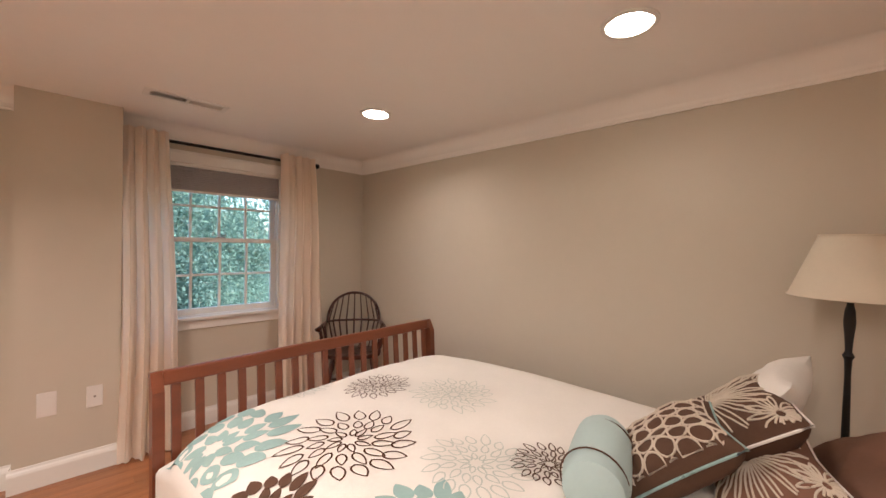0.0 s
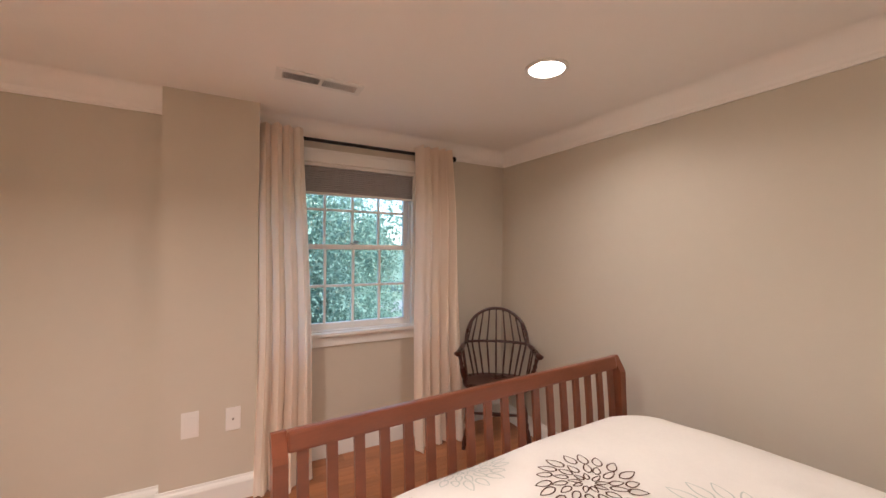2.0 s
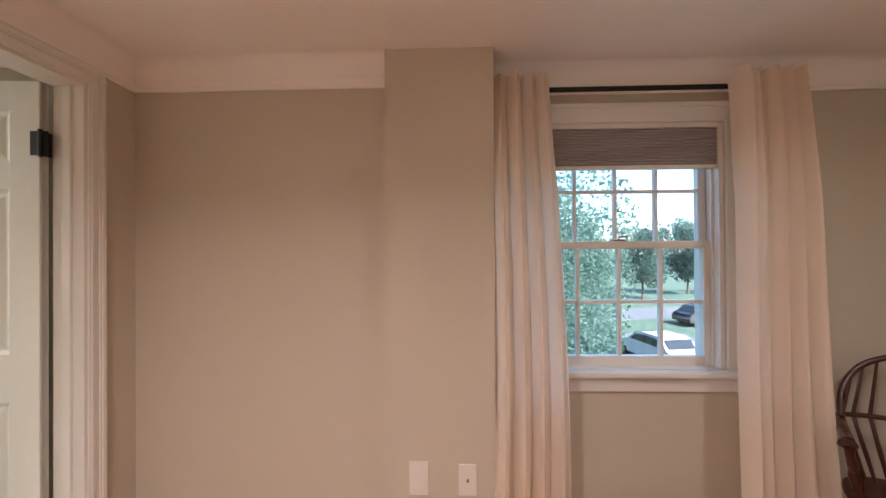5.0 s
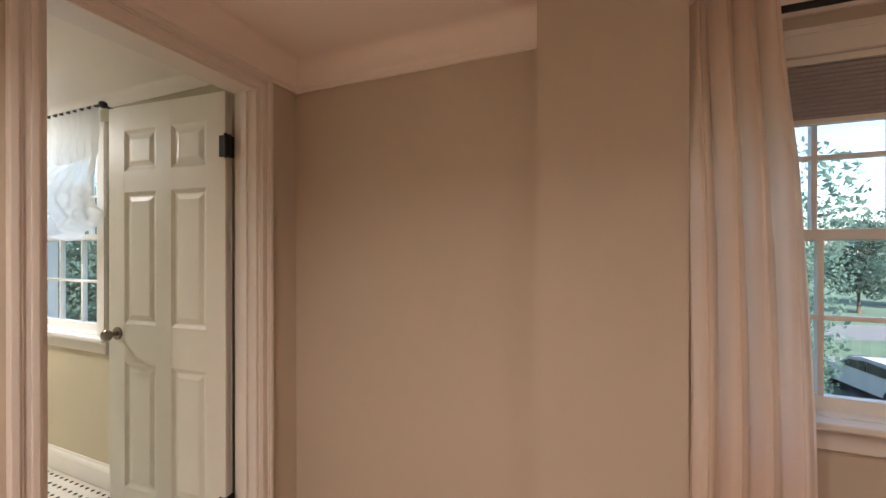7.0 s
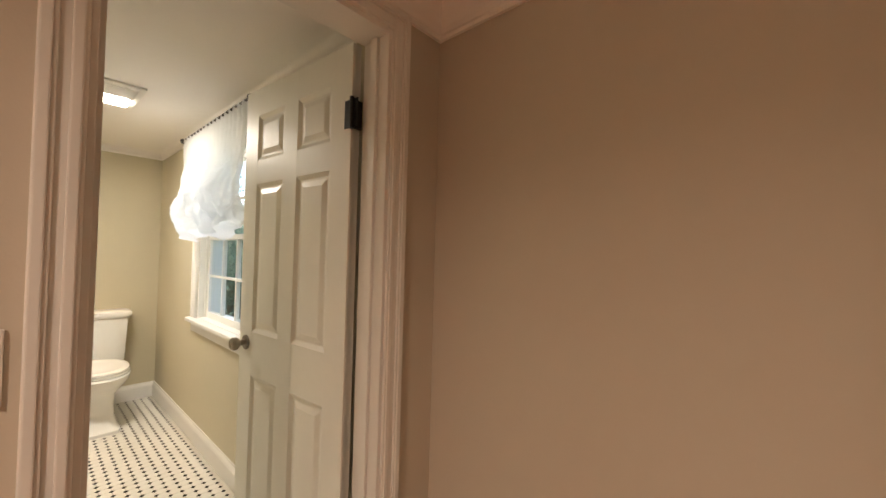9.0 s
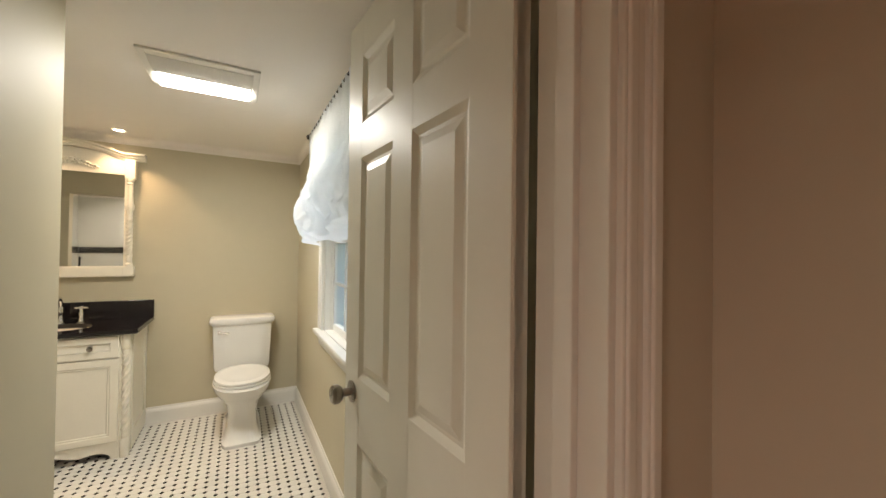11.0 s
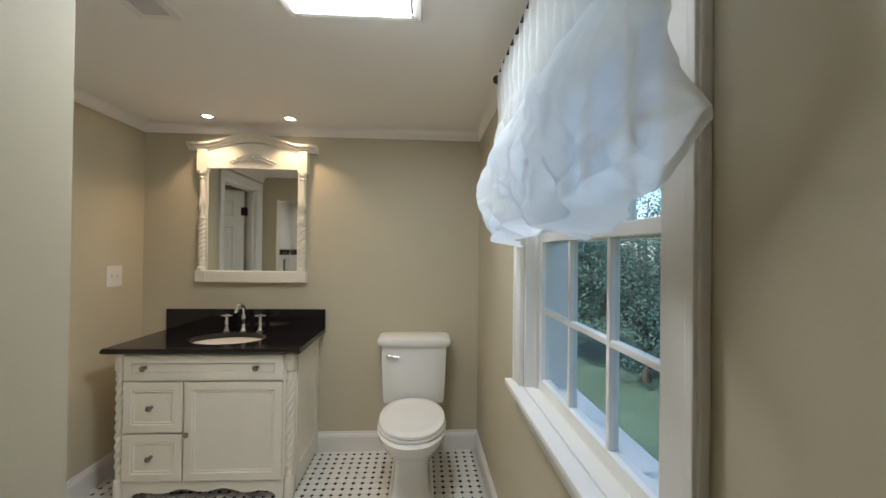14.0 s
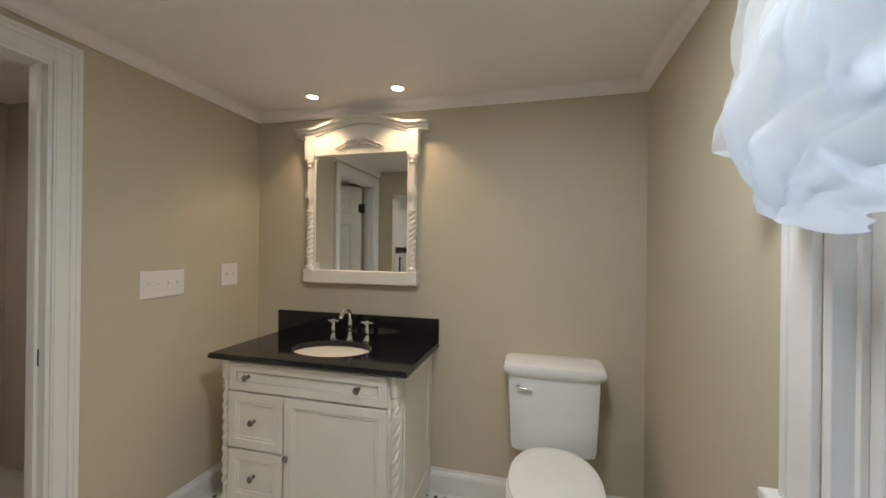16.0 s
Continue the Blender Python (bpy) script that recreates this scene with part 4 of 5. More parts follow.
# scalloped apron
s = Shape()
pts = [(VY0 + 0.045, 0.0), (VY0 + 0.045, 0.108), (VY1 - 0.045, 0.108), (VY1 - 0.045, 0.0)]
low = []
for k in range(41):
    f = k / 40
    y = VY1 - 0.085 + (VY0 - VY1 + 0.17) * f
    z = 0.022 + 0.036 * math.sin(math.pi * f) ** 0.5 + 0.010 * math.sin(7 * math.pi * f)
    low.append((y, z))
s.prism([pts[0], pts[1], pts[2], pts[3]] + [(VY1 - 0.085, 0)] + low + [(VY0 + 0.085, 0)], "yz", VF - 0.03, VF - 0.004)
at_van(s.done("apron", M_VANITY, van))


def front_panel(name, y0, y1, z0, z1, knobs, raised=True):
    """A drawer front or door with a moulded frame; knobs: (y, z) places."""
    s = Shape()
    x = VF - 0.011
    rings = []
    for inset, dep in ((0.0, 0.0), (0.0, 0.017), (0.004, 0.019), (0.040, 0.019), (0.046, 0.013), (0.052, 0.015), (0.058, 0.009), (0.066, 0.009)):
        i = min(inset, (z1 - z0) * 0.33)
        rings.append([s.bm.verts.new((x + dep, a, b)) for a, b in ((y0 + i, z0 + i), (y1 - i, z0 + i), (y1 - i, z1 - i), (y0 + i, z1 - i))])
    for r0, r1 in zip(rings, rings[1:]):
        for k in range(4):
            s.bm.faces.new((r0[k], r0[(k + 1) % 4], r1[(k + 1) % 4], r1[k]))
    s.bm.faces.new(rings[-1]), s.bm.faces.new(rings[0])
    ob = at_van(s.done(name, M_VANITY, van))
    for y, z in knobs:
        s = Shape()
        s.tube([(x + d, y, z) for d in (0.008, 0.012, 0.013, 0.028, 0.03, 0.036, 0.042, 0.044)], [0.009, 0.009, 0.005, 0.005, 0.011, 0.0155, 0.012, 0.004], 16)
        k = s.done("knob", M_NICKEL, ob, True)
        tagged(k, "round pewter knob")


front_panel("drawer", VY0 + 0.052, VY1 - 0.052, 0.648, 0.782, [(1.765, 0.715), (2.345, 0.715)])
front_panel("drawer", VY0 + 0.052, 1.962, 0.372, 0.638, [(1.80, 0.505)])
front_panel("drawer", VY0 + 0.052, 1.962, 0.112, 0.362, [(1.80, 0.24)])
front_panel("door", 1.970, VY1 - 0.052, 0.112, 0.638, [(1.992, 0.365)])
# twisted corner columns
for y, sg in ((VY1 - 0.02, 1), (VY0 + 0.02, -1)):
    s = Shape()
    cx, cy = VF - 0.022, y
    s.lathe([(0.026, 0.0), (0.026, 0.11), (0.018, 0.12), (0.022, 0.135), (0.017, 0.15), (0.017, 0.66), (0.022, 0.675), (0.018, 0.69), (0.026, 0.70), (0.026, 0.789)], (cx, cy, 0), 14)
    for h in range(3):
        pts = []
        for k in range(90):
            f = k / 89
            a = 2 * math.pi * (h / 3 + f * 3.2)
            pts.append((cx + 0.0155 * math.cos(a), cy + 0.0155 * math.sin(a), 0.155 + 0.5 * f))
        s.tube(pts, 0.0085, 7)
    at_van(s.done("column", M_VANITY, van, True))

CY0, CY1, CF = 1.555, 2.585, -3.25
SC = (-3.505, 2.08)   # basin centre
s = Shape()
n = 48
inner = [(SC[0] + 0.155 * math.cos(2 * math.pi * k / n), SC[1] + 0.215 * math.sin(2 * math.pi * k / n)) for k in range(n)]


def to_edge(k):
    a = 2 * math.pi * k / n
    dx, dy = math.cos(a), math.sin(a)
    q = min((CF - SC[0]) / dx if dx > 1e-6 else 9, (BX + 0.002 - SC[0]) / dx if dx < -1e-6 else 9, (CY1 - SC[1]) / dy if dy > 1e-6 else 9, (CY0 - SC[1]) / dy if dy < -1e-6 else 9)
    return (SC[0] + dx * q, SC[1] + dy * q)


def corner_fix(ring):
    for c in ((CF, CY0), (CF, CY1), (BX + 0.002, CY0), (BX + 0.002, CY1)):
        j = min(range(n), key=lambda i: (ring[i][0] - c[0]) ** 2 + (ring[i][1] - c[1]) ** 2)
        ring[j] = c
    return ring


outer = corner_fix([to_edge(k) for k in range(n)])


def inset(p, d):
    return (min(p[0], CF - d) if p[0] > SC[0] else p[0], min(max(p[1], CY0 + d), CY1 - d))


layers = [[(*p, 0.792) for p in inner], [(*inset(p, 0.012), 0.792) for p in outer], [(*inset(p, 0.002), 0.798) for p in outer], [(*p, 0.806) for p in outer], [(*inset(p, 0.004), 0.812) for p in outer], [(*inset(p, 0.004), 0.817) for p in outer], [(*inset(p, 0.008), 0.822) for p in outer], [(*p, 0.822) for p in inner]]
rv = [[s.bm.verts.new(p) for p in lay] for lay in layers]
for r0, r1 in zip(rv, rv[1:] + rv[:1]):
    for k in range(n):
        s.bm.faces.new((r0[k], r0[(k + 1) % n], r1[(k + 1) % n], r1[k]))
at_van(tagged(s.done("countertop", M_GRANITE, van), "polished black granite top"))
at_van(Shape().box(BX + 0.002, CY0 + 0.002, 0.8225, BX + 0.022, CY1 - 0.002, 0.955, 0.003).done("backsplash", M_GRANITE, van))
s = Shape()
s.lathe([(1.04, 0.0), (1.0, -0.012), (0.93, -0.05), (0.75, -0.095), (0.4, -0.12), (0.1, -0.125)], (SC[0], SC[1], 0.7915), 40, 0.155, 0.215)
s.bm.faces.ensure_lookup_table()
for f in [f for f in s.bm.faces if len(f.verts) > 8 and f.calc_center_median().z > 0.78]:
    s.bm.faces.remove(f)
at_van(tagged(s.done("basin", M_PORCELAIN, van, True), "white undermount oval basin"))

t = thing("faucet", "chrome widespread faucet with cross-lever handles", "faucet", (-3.70, 2.08, 0.822))
s = Shape()
s.lathe([(0.027, 0), (0.027, 0.006), (0.018, 0.012), (0.013, 0.03), (0.011, 0.06), (0.016, 0.09), (0.013, 0.105), (0.010, 0.12)], (0, 0, 0), 18)
pts = [(0, 0, 0.11), (0.004, 0, 0.145), (0.02, 0, 0.172), (0.05, 0, 0.182), (0.08, 0, 0.172), (0.10, 0, 0.148), (0.105, 0, 0.135)]
s.tube(pts, [0.011, 0.0115, 0.012, 0.012, 0.0115, 0.011, 0.012], 14)
s.done("spout", M_CHROME, t, True)
for y in (-0.105, 0.105):
    s = Shape()
    s.lathe([(0.026, 0), (0.026, 0.006), (0.016, 0.012), (0.011, 0.035), (0.014, 0.06), (0.010, 0.075), (0.010, 0.10), (0.014, 0.104), (0.010, 0.112)], (0, y, 0), 16)
    s.tube([(0, y - 0.035, 0.1), (0, y + 0.035, 0.1)], 0.0055, 10)
    s.tube([(-0.03, y, 0.1), (0.03, y, 0.1)], 0.0045, 10)
    s.done("handle", M_CHROME, t, True)

# ---------------------------------------------------------------- carved mirror
t = thing("wall_mirror", "antique white carved mirror with arched cornice", "mirror", (BX, 2.10, 1.6))


def at_mir(ob):
    ob.location = (-BX, -2.10, -1.6)
    return ob


MY0, MY1, MZ0 = 1.752, 2.462, 1.135
GX = BX + 0.032
at_mir(Shape().box(BX + 0.001, MY0 + 0.02, MZ0 + 0.02, GX - 0.004, MY1 - 0.02, 1.98).done("back", M_VANITY, t))
at_mir(Shape().box(GX - 0.0035, 1.80, 1.195, GX, 2.414, 1.90).done("glass", M_MIRROR, t))
s = Shape()
s.box(BX + 0.005, MY0 + 0.002, MZ0, GX + 0.022, MY1 - 0.002, MZ0 + 0.075, 0.006)
s.box(BX + 0.005, MY0, MZ0 + 0.004, GX + 0.026, MY0 + 0.064, MZ0 + 0.076, 0.004), s.box(BX + 0.005, MY1 - 0.064, MZ0 + 0.004, GX + 0.026, MY1, MZ0 + 0.076, 0.004)
s.box(BX + 0.005, MY0, 1.86, GX + 0.026, MY0 + 0.064, 2.03, 0.004), s.box(BX + 0.005, MY1 - 0.064, 1.86, GX + 0.026, MY1, 2.03, 0.004)
s.box(BX + 0.005, MY0 + 0.02, MZ0 + 0.07, GX + 0.002, MY0 + 0.066, 1.88), s.box(BX + 0.005, MY1 - 0.066, MZ0 + 0.07, GX + 0.002, MY1 - 0.02, 1.88)
arch = [(MY0 + 0.06 + (MY1 - MY0 - 0.12) * k / 20, 1.995 + 0.058 * math.sin(math.pi * k / 20)) for k in range(21)]
s.prism([(MY0 + 0.06, 1.885), (MY1 - 0.06, 1.885)] + arch[::-1], "yz", BX + 0.005, GX + 0.014)
at_mir(s.done("frame", M_VANITY, t))
s = Shape()


def cornice_z(y):
    f = (y - MY0) / (MY1 - MY0)
    return 1.996 + (0.062 * math.sin(math.pi * min(max((f - 0.08) / 0.84, 0), 1)) ** 1.3 if 0.08 < f < 0.92 else 0)


prof = [(0.0, 0.0), (0.05, 0.0), (0.055, 0.012), (0.062, 0.018), (0.065, 0.03), (0.075, 0.036), (0.077, 0.05), (0.0, 0.05)]
ys = [MY0 - 0.057 + (MY1 - MY0 + 0.114) * k / 48 for k in range(49)]
rows = []
for y in ys:
    fade = min(1, (min(y - ys[0], ys[-1] - y) + 0.02) / 0.05)
    rows.append([s.bm.verts.new((BX + 0.004 + u * (0.9 if fade < 1 else 1), y, cornice_z(y) + h)) for u, h in prof])
for r0, r1 in zip(rows, rows[1:]):
    for k in range(len(prof)):
        s.bm.faces.new((r0[k], r0[(k + 1) % len(prof)], r1[(k + 1) % len(prof)], r1[k]))
s.bm.faces.new(rows[0]), s.bm.faces.new(rows[-1])
at_mir(s.done("cornice", M_VANITY, t))
for y in (MY0 + 0.032, MY1 - 0.032):
    s = Shape()
    cx = GX + 0.008
    s.lathe([(0.024, 1.21), (0.024, 1.23), (0.014, 1.24), (0.02, 1.26), (0.014, 1.275), (0.014, 1.54), (0.022, 1.555), (0.015, 1.57), (0.017, 1.60), (0.022, 1.65), (0.02, 1.69), (0.015, 1.71), (0.017, 1.80), (0.015, 1.81), (0.023, 1.82), (0.015, 1.835), (0.024, 1.845), (0.024, 1.865)], (cx, y, 0), 16)
    for h in range(2):
        s.tube([(cx + 0.0135 * math.cos(2 * math.pi * (h / 2 + 4.5 * k / 99)), y + 0.0135 * math.sin(2 * math.pi * (h / 2 + 4.5 * k / 99)), 1.275 + 0.265 * k / 99) for k in range(100)], 0.0085, 7)
    for k in range(6):
        a = 2 * math.pi * k / 6
        s.tube([(cx + 0.018 * math.cos(a), y + 0.018 * math.sin(a), 1.60), (cx + 0.024 * math.cos(a), y + 0.024 * math.sin(a), 1.65), (cx + 0.016 * math.cos(a), y + 0.016 * math.sin(a), 1.70)], [0.003, 0.007, 0.002], 6)
    at_mir(s.done("column", M_VANITY, t, True))
s = Shape()
rnd = random.Random(4)
cx = GX + 0.014
for sg in (-1, 1):
    for k in range(7):
        f = k / 6
        y0 = 2.107 + sg * (0.01 + 0.11 * f)
        z0 = 1.955 - 0.02 * f + 0.006 * math.sin(5 * f)
        s.tube([(cx, y0, z0), (cx + 0.010, y0 + sg * 0.012, z0 + 0.012 * (1 - f)), (cx + 0.004, y0 + sg * 0.032, z0 - 0.008 + 0.016 * (k % 2))], [0.006, 0.011 - 0.005 * f, 0.003], 8)
        s.tube([(cx, y0, z0), (cx + 0.008, y0 + sg * 0.006, z0 - 0.016), (cx + 0.003, y0 + sg * 0.018, z0 - 0.024 + 0.01 * f)], [0.005, 0.008 - 0.003 * f, 0.003], 8)
s.lathe([(0.001, -0.02), (0.016, -0.012), (0.02, 0), (0.016, 0.014), (0.001, 0.022)], (cx, 2.107, 1.962), 12)
at_mir(s.done("carving", M_VANITY, t, True))

# ---------------------------------------------------------------- toilet
t = thing("toilet", "white porcelain two-piece toilet with closed lid", "toilet", (BX, 3.185, 0))


def stadium(w, l, n=36, p=2.3):
    o = []
    for k in range(n):
        a = 2 * math.pi * k / n
        r = 1 / (abs(math.cos(a)) ** p + abs(math.sin(a)) ** p) ** (1 / p)
        o.append((l / 2 * r * math.cos(a), w / 2 * r * math.sin(a)))
    return o


def loft(s, layers, n=36):
    """layers: (centre x, width, length, z, power)."""
    rings = [[s.bm.verts.new((cx + x, y, z)) for x, y in stadium(w, l, n, p)] for cx, w, l, z, p in layers]
    for r0, r1 in zip(rings, rings[1:]):
        for k in range(n):
            s.bm.faces.new((r0[k], r0[(k + 1) % n], r1[(k + 1) % n], r1[k]))
    s.bm.faces.new(rings[0]), s.bm.faces.new(rings[-1])
    return s


s = loft(Shape(), [(0.40, 0.25, 0.60, 0.0, 8), (0.40, 0.25, 0.60, 0.022, 8), (0.40, 0.235, 0.585, 0.028, 8), (0.395, 0.215, 0.54, 0.05, 7), (0.39, 0.19, 0.50, 0.10, 6), (0.39, 0.185, 0.48, 0.20, 5), (0.40, 0.22, 0.50, 0.265, 3.2), (0.43, 0.32, 0.57, 0.32, 2.4), (0.45, 0.37, 0.59, 0.36, 2.2), (0.455, 0.38, 0.60, 0.392, 2.2), (0.455, 0.36, 0.58, 0.397, 2.2)])
s.done("bowl", M_PORCELAIN, t, True)
s = loft(Shape(), [(0.47, 0.362, 0.50, 0.399, 2.2), (0.47, 0.372, 0.51, 0.404, 2.2), (0.47, 0.372, 0.51, 0.414, 2.2), (0.47, 0.362, 0.50, 0.4175, 2.2)])
s.done("seat", M_PORCELAIN, t, True)
s = loft(Shape(), [(0.47, 0.355, 0.495, 0.420, 2.2), (0.47, 0.366, 0.505, 0.425, 2.2), (0.47, 0.36, 0.50, 0.436, 2.2), (0.47, 0.30, 0.43, 0.443, 2.2), (0.47, 0.285, 0.41, 0.441, 2.2), (0.47, 0.1, 0.2, 0.442, 2.2)])
s.done("lid", M_PORCELAIN, t, True)
s = loft(Shape(), [(0.11, 0.385, 0.17, 0.392, 7), (0.11, 0.40, 0.18, 0.42, 7), (0.11, 0.42, 0.195, 0.70, 8), (0.11, 0.42, 0.195, 0.745, 8)])
s.done("tank", M_PORCELAIN, t, True)
s = loft(Shape(), [(0.112, 0.43, 0.205, 0.7455, 9), (0.112, 0.45, 0.222, 0.757, 9), (0.112, 0.465, 0.232, 0.765, 9), (0.112, 0.468, 0.235, 0.79, 9), (0.112, 0.455, 0.225, 0.80, 9), (0.112, 0.40, 0.18, 0.806, 8)])
s.done("tank_lid", M_PORCELAIN, t, True)
s = Shape()
s.tube([(0.206, -0.16, 0.70), (0.222, -0.16, 0.70)], 0.012, 12)
s.tube([(0.222, -0.165, 0.70), (0.225, -0.13, 0.696), (0.226, -0.095, 0.688)], [0.007, 0.006, 0.008], 10)
tagged(s.done("flush_lever", M_CHROME, t, True), "chrome flush lever")

# ---------------------------------------------------------------- bathroom ceiling and walls
t = thing("bath_fan_light", "white square ceiling fan with lit lens", "ceiling fan", (-2.335, 2.985, H))
s = Shape()
s.box(-0.20, -0.235, -0.012, 0.20, -0.205, 0, 0.004), s.box(-0.20, 0.205, -0.012, 0.20, 0.235, 0, 0.004)
s.box(-0.20, -0.205, -0.012, -0.165, 0.205, 0, 0.004), s.box(0.15, -0.205, -0.012, 0.20, 0.205, 0, 0.004)
s.done("frame", M_TRIM, t)
# dark sheet above the slats, painted as the shade inside the fan
Shape().box(-0.165, -0.205, -0.003, 0.15, 0.205, -0.0005).done("housing_shade", M_OPENING_SHADE, t)
for k in range(14):
    x = -0.02 + 0.165 * k / 13
    Shape().box(x - 0.0035, -0.205, -0.014, x + 0.0035, 0.205, -0.006, 0.001).done("slat", M_TRIM, t)
s = Shape()
s.prism([(-0.162, -0.004), (-0.16, -0.022), (-0.145, -0.030), (-0.055, -0.030), (-0.035, -0.022), (-0.032, -0.004)], "xz", -0.195, 0.195)
tagged(s.done("lens", M_FANLENS, t), "glowing white lens")
register("bath_register", "white louvred ceiling air register in the bathroom", -2.45, 2.285, 0.30, 0.15, H, 26)
for sy in (1.885, 2.388):
    t = thing("mirror_downlight", "small lit chrome downlight over the mirror", "ceiling light", (-3.60, sy, H), "downlights over the mirror")
    s = Shape()
    s.lathe([(0.042, -0.0005), (0.042, -0.005), (0.034, -0.007), (0.030, -0.002)], (0, 0, 0), 28)
    s.done("ring", M_CHROME, t, True)
    Shape().lathe([(0.001, -0.0045), (0.02, -0.005), (0.0295, -0.004), (0.0295, -0.002), (0.001, -0.002)], (0, 0, 0), 24).done("lens", M_LENS, t)
wall_plate("switch_bank", "white four-gang switch plate on the sage wall", "light switch", 0.215, 0.125, pose(-3.155, BS, 1.162, 0, 0, 180), toggles=4)
wall_plate("switch_plate", "white two-gang switch plate beside the vanity", "light switch", 0.115, 0.125, pose(-3.545, BS, 1.182, 0, 0, 180), toggles=2)

t = thing("strike_plate", "small dark strike plate on the hall door jamb", "strike plate", (S0 + 0.0185, BS - 0.045, 0.93))
s = Shape()
s.box(0, -0.016, -0.03, 0.0018, 0.016, 0.03, 0.0006)
s.done("plate", M_BLACK, t)

# balloon shade
t = thing("balloon_shade", "sheer white balloon shade gathered over the bathroom window", "curtain", (-2.2, BN, 2.08))
SX0, SX1 = -2.755, -1.62


def balloon(u, v, off=0.0):
    x = SX0 + (SX1 - SX0) * u
    sw = 0.5 - 0.5 * math.cos(2 * math.pi * u * 2)     # two swags
    step = min(1, max(0, (u - 0.10) / 0.05))
    length = 0.575 + 0.055 * sw + 0.13 * step - 0.07 * max(0, (u - 0.62) / 0.38) ** 1.5
    z = 2.105 - length * v
    puff = max(0, (v - 0.4) / 0.6)
    full = math.sin(math.pi * min(1, puff * 0.98)) ** 0.8
    y = BN - 0.075 - 0.008 * wave(u, 17) * (1 - puff) - full * (0.05 + 0.05 * sw) * (0.15 + 0.85 * min(1, u / 0.2, (1 - u) / 0.25))
    crumple = noise.noise(Vector((x * 7, z * 9, 2.2))) * 0.04 + abs(noise.noise(Vector((x * 15, z * 11, 5.1)))) * 0.03 - abs(noise.noise(Vector((x * 27 + z * 9, z * 22, 1.1)))) * 0.009
    ruck = abs(math.sin(13 * x + 5 * noise.noise(Vector((x * 3, z * 4, 7.7))) + 9 * z)) ** 3 * 0.022 + abs(math.sin(17 * z + 6 * noise.noise(Vector((x * 4, z * 3, 3.3))))) ** 3 * 0.024
    y -= (crumple + ruck) * (0.12 + puff)
    z += puff * 0.03 * noise.noise(Vector((x * 9, v * 5, 8)))
    if v > 0.93:
        y += (v - 0.93) * 0.9
        z += (v - 0.93) * 0.35
    x += 0.03 * puff * noise.noise(Vector((x * 5, z * 6, 4))) + 0.03 * full * (0.5 - u)
    return (x + 2.2, min(y, BN - 0.055) - BN + off, z - 2.08)


Shape().grid(balloon, 200, 130).done("voile", M_SHEER, t, True)
s = Shape()
s.tube([(SX0 - 0.04 + 2.2, -0.075, 0.02), (SX1 + 0.02 + 2.2, -0.075, 0.02)], 0.008, 10)
for x in (SX0 - 0.05 + 2.2, SX1 + 0.03 + 2.2):
    s.lathe([(0.001, -0.02), (0.016, -0.012), (0.02, 0), (0.016, 0.012), (0.001, 0.02)], (x, -0.075, 0.02), 12)
    s.box(x - 0.006 + (0.02 if x < 0 else -0.02), -0.075, 0.012, x + 0.006 + (0.02 if x < 0 else -0.02), 0, 0.022, 0.002)
s.done("rod", M_BLACK, t, True)

# shower seen in the mirror
t = thing("shower_door", "clear glass shower door with black hinges", "shower door", (EX + 0.05, 1.94, 0.1))
g = Shape().box(-0.004, -0.375, 0.0, 0.004, 0.375, 1.80, 0.001).done("glass", M_GLASS, t)
g.visible_shadow = False
for z in (0.25, 1.62):
    tagged(Shape().box(-0.014, 0.29, z - 0.05, 0.014, 0.38, z + 0.05, 0.003).done("hinge", M_BLACK, t), "black metal hinge")
s = Shape()
s.tube([(-0.045, -0.30, 0.85), (-0.045, -0.30, 1.15)], 0.009, 10)
s.tube([(-0.045, -0.30, 0.87), (0.0, -0.30, 0.87)], 0.006, 8), s.tube([(-0.045, -0.30, 1.13), (0.0, -0.30, 1.13)], 0.006, 8)
s.done("handle", M_BLACK, t, True)
s = Shape()
s.box(EX + 0.1, BS - 0.0985, 1.28, XW - 0.23, BS - 0.094, 1.36), s.box(XW - 0.2265, BS - 0.09, 1.28, XW - 0.222, EY - 0.105, 1.36)
structure(s.done("trim_tile_band", M_DOT), "black glazed tile band round the shower", "tile band")
structure(Shape().box(EX + 0.0, BS, -0.002, XW - 0.22, EY - 0.1, 0.098).done("shower_base", M_TILE), "white raised shower base", "shower base")

# ---------------------------------------------------------------- outdoors
GZ = -4.2
s = Shape()
s.grid(lambda u, v: (-400 + 800 * u, OUT + 0.5 + 500 * v, GZ + 0.0), 40, 40)
s.box(-400, -300, GZ - 0.4, 400, OUT + 0.5, GZ - 0.001)
structure(s.done("ground", M_GRASS), "green lawn round the house", "lawn")
s = Shape()
road = [(-6 + 60 * f, 27 + 9 * f + 6 * math.sin(2.5 * f)) for f in [k / 30 for k in range(31)]]
vs = [[s.bm.verts.new((x, y - 2.6, GZ + 0.01)), s.bm.verts.new((x, y + 2.6, GZ + 0.01))] for x, y in road]
for a, b in zip(vs, vs[1:]):
    s.bm.faces.new((a[0], b[0], b[1], a[1]))
structure(s.done("road", M_ASPHALT), "grey asphalt street beyond the lawn", "road")
s = Shape()
s.grid(lambda u, v: (6.0 + 4.2 * u + 6.0 * v, 9.5 + 18 * v, GZ + 0.014), 4, 16)
structure(s.done("pavement", M_ASPHALT), "asphalt driveway from the street", "driveway")
# outer walls under the windows
structure(Shape().box(BX - 0.2, OUT + 0.002, GZ, XE + 0.2, OUT + 0.02, -0.12).done("wall_outer", M_SIDING), "pale clapboard lower outer wall", "wall")


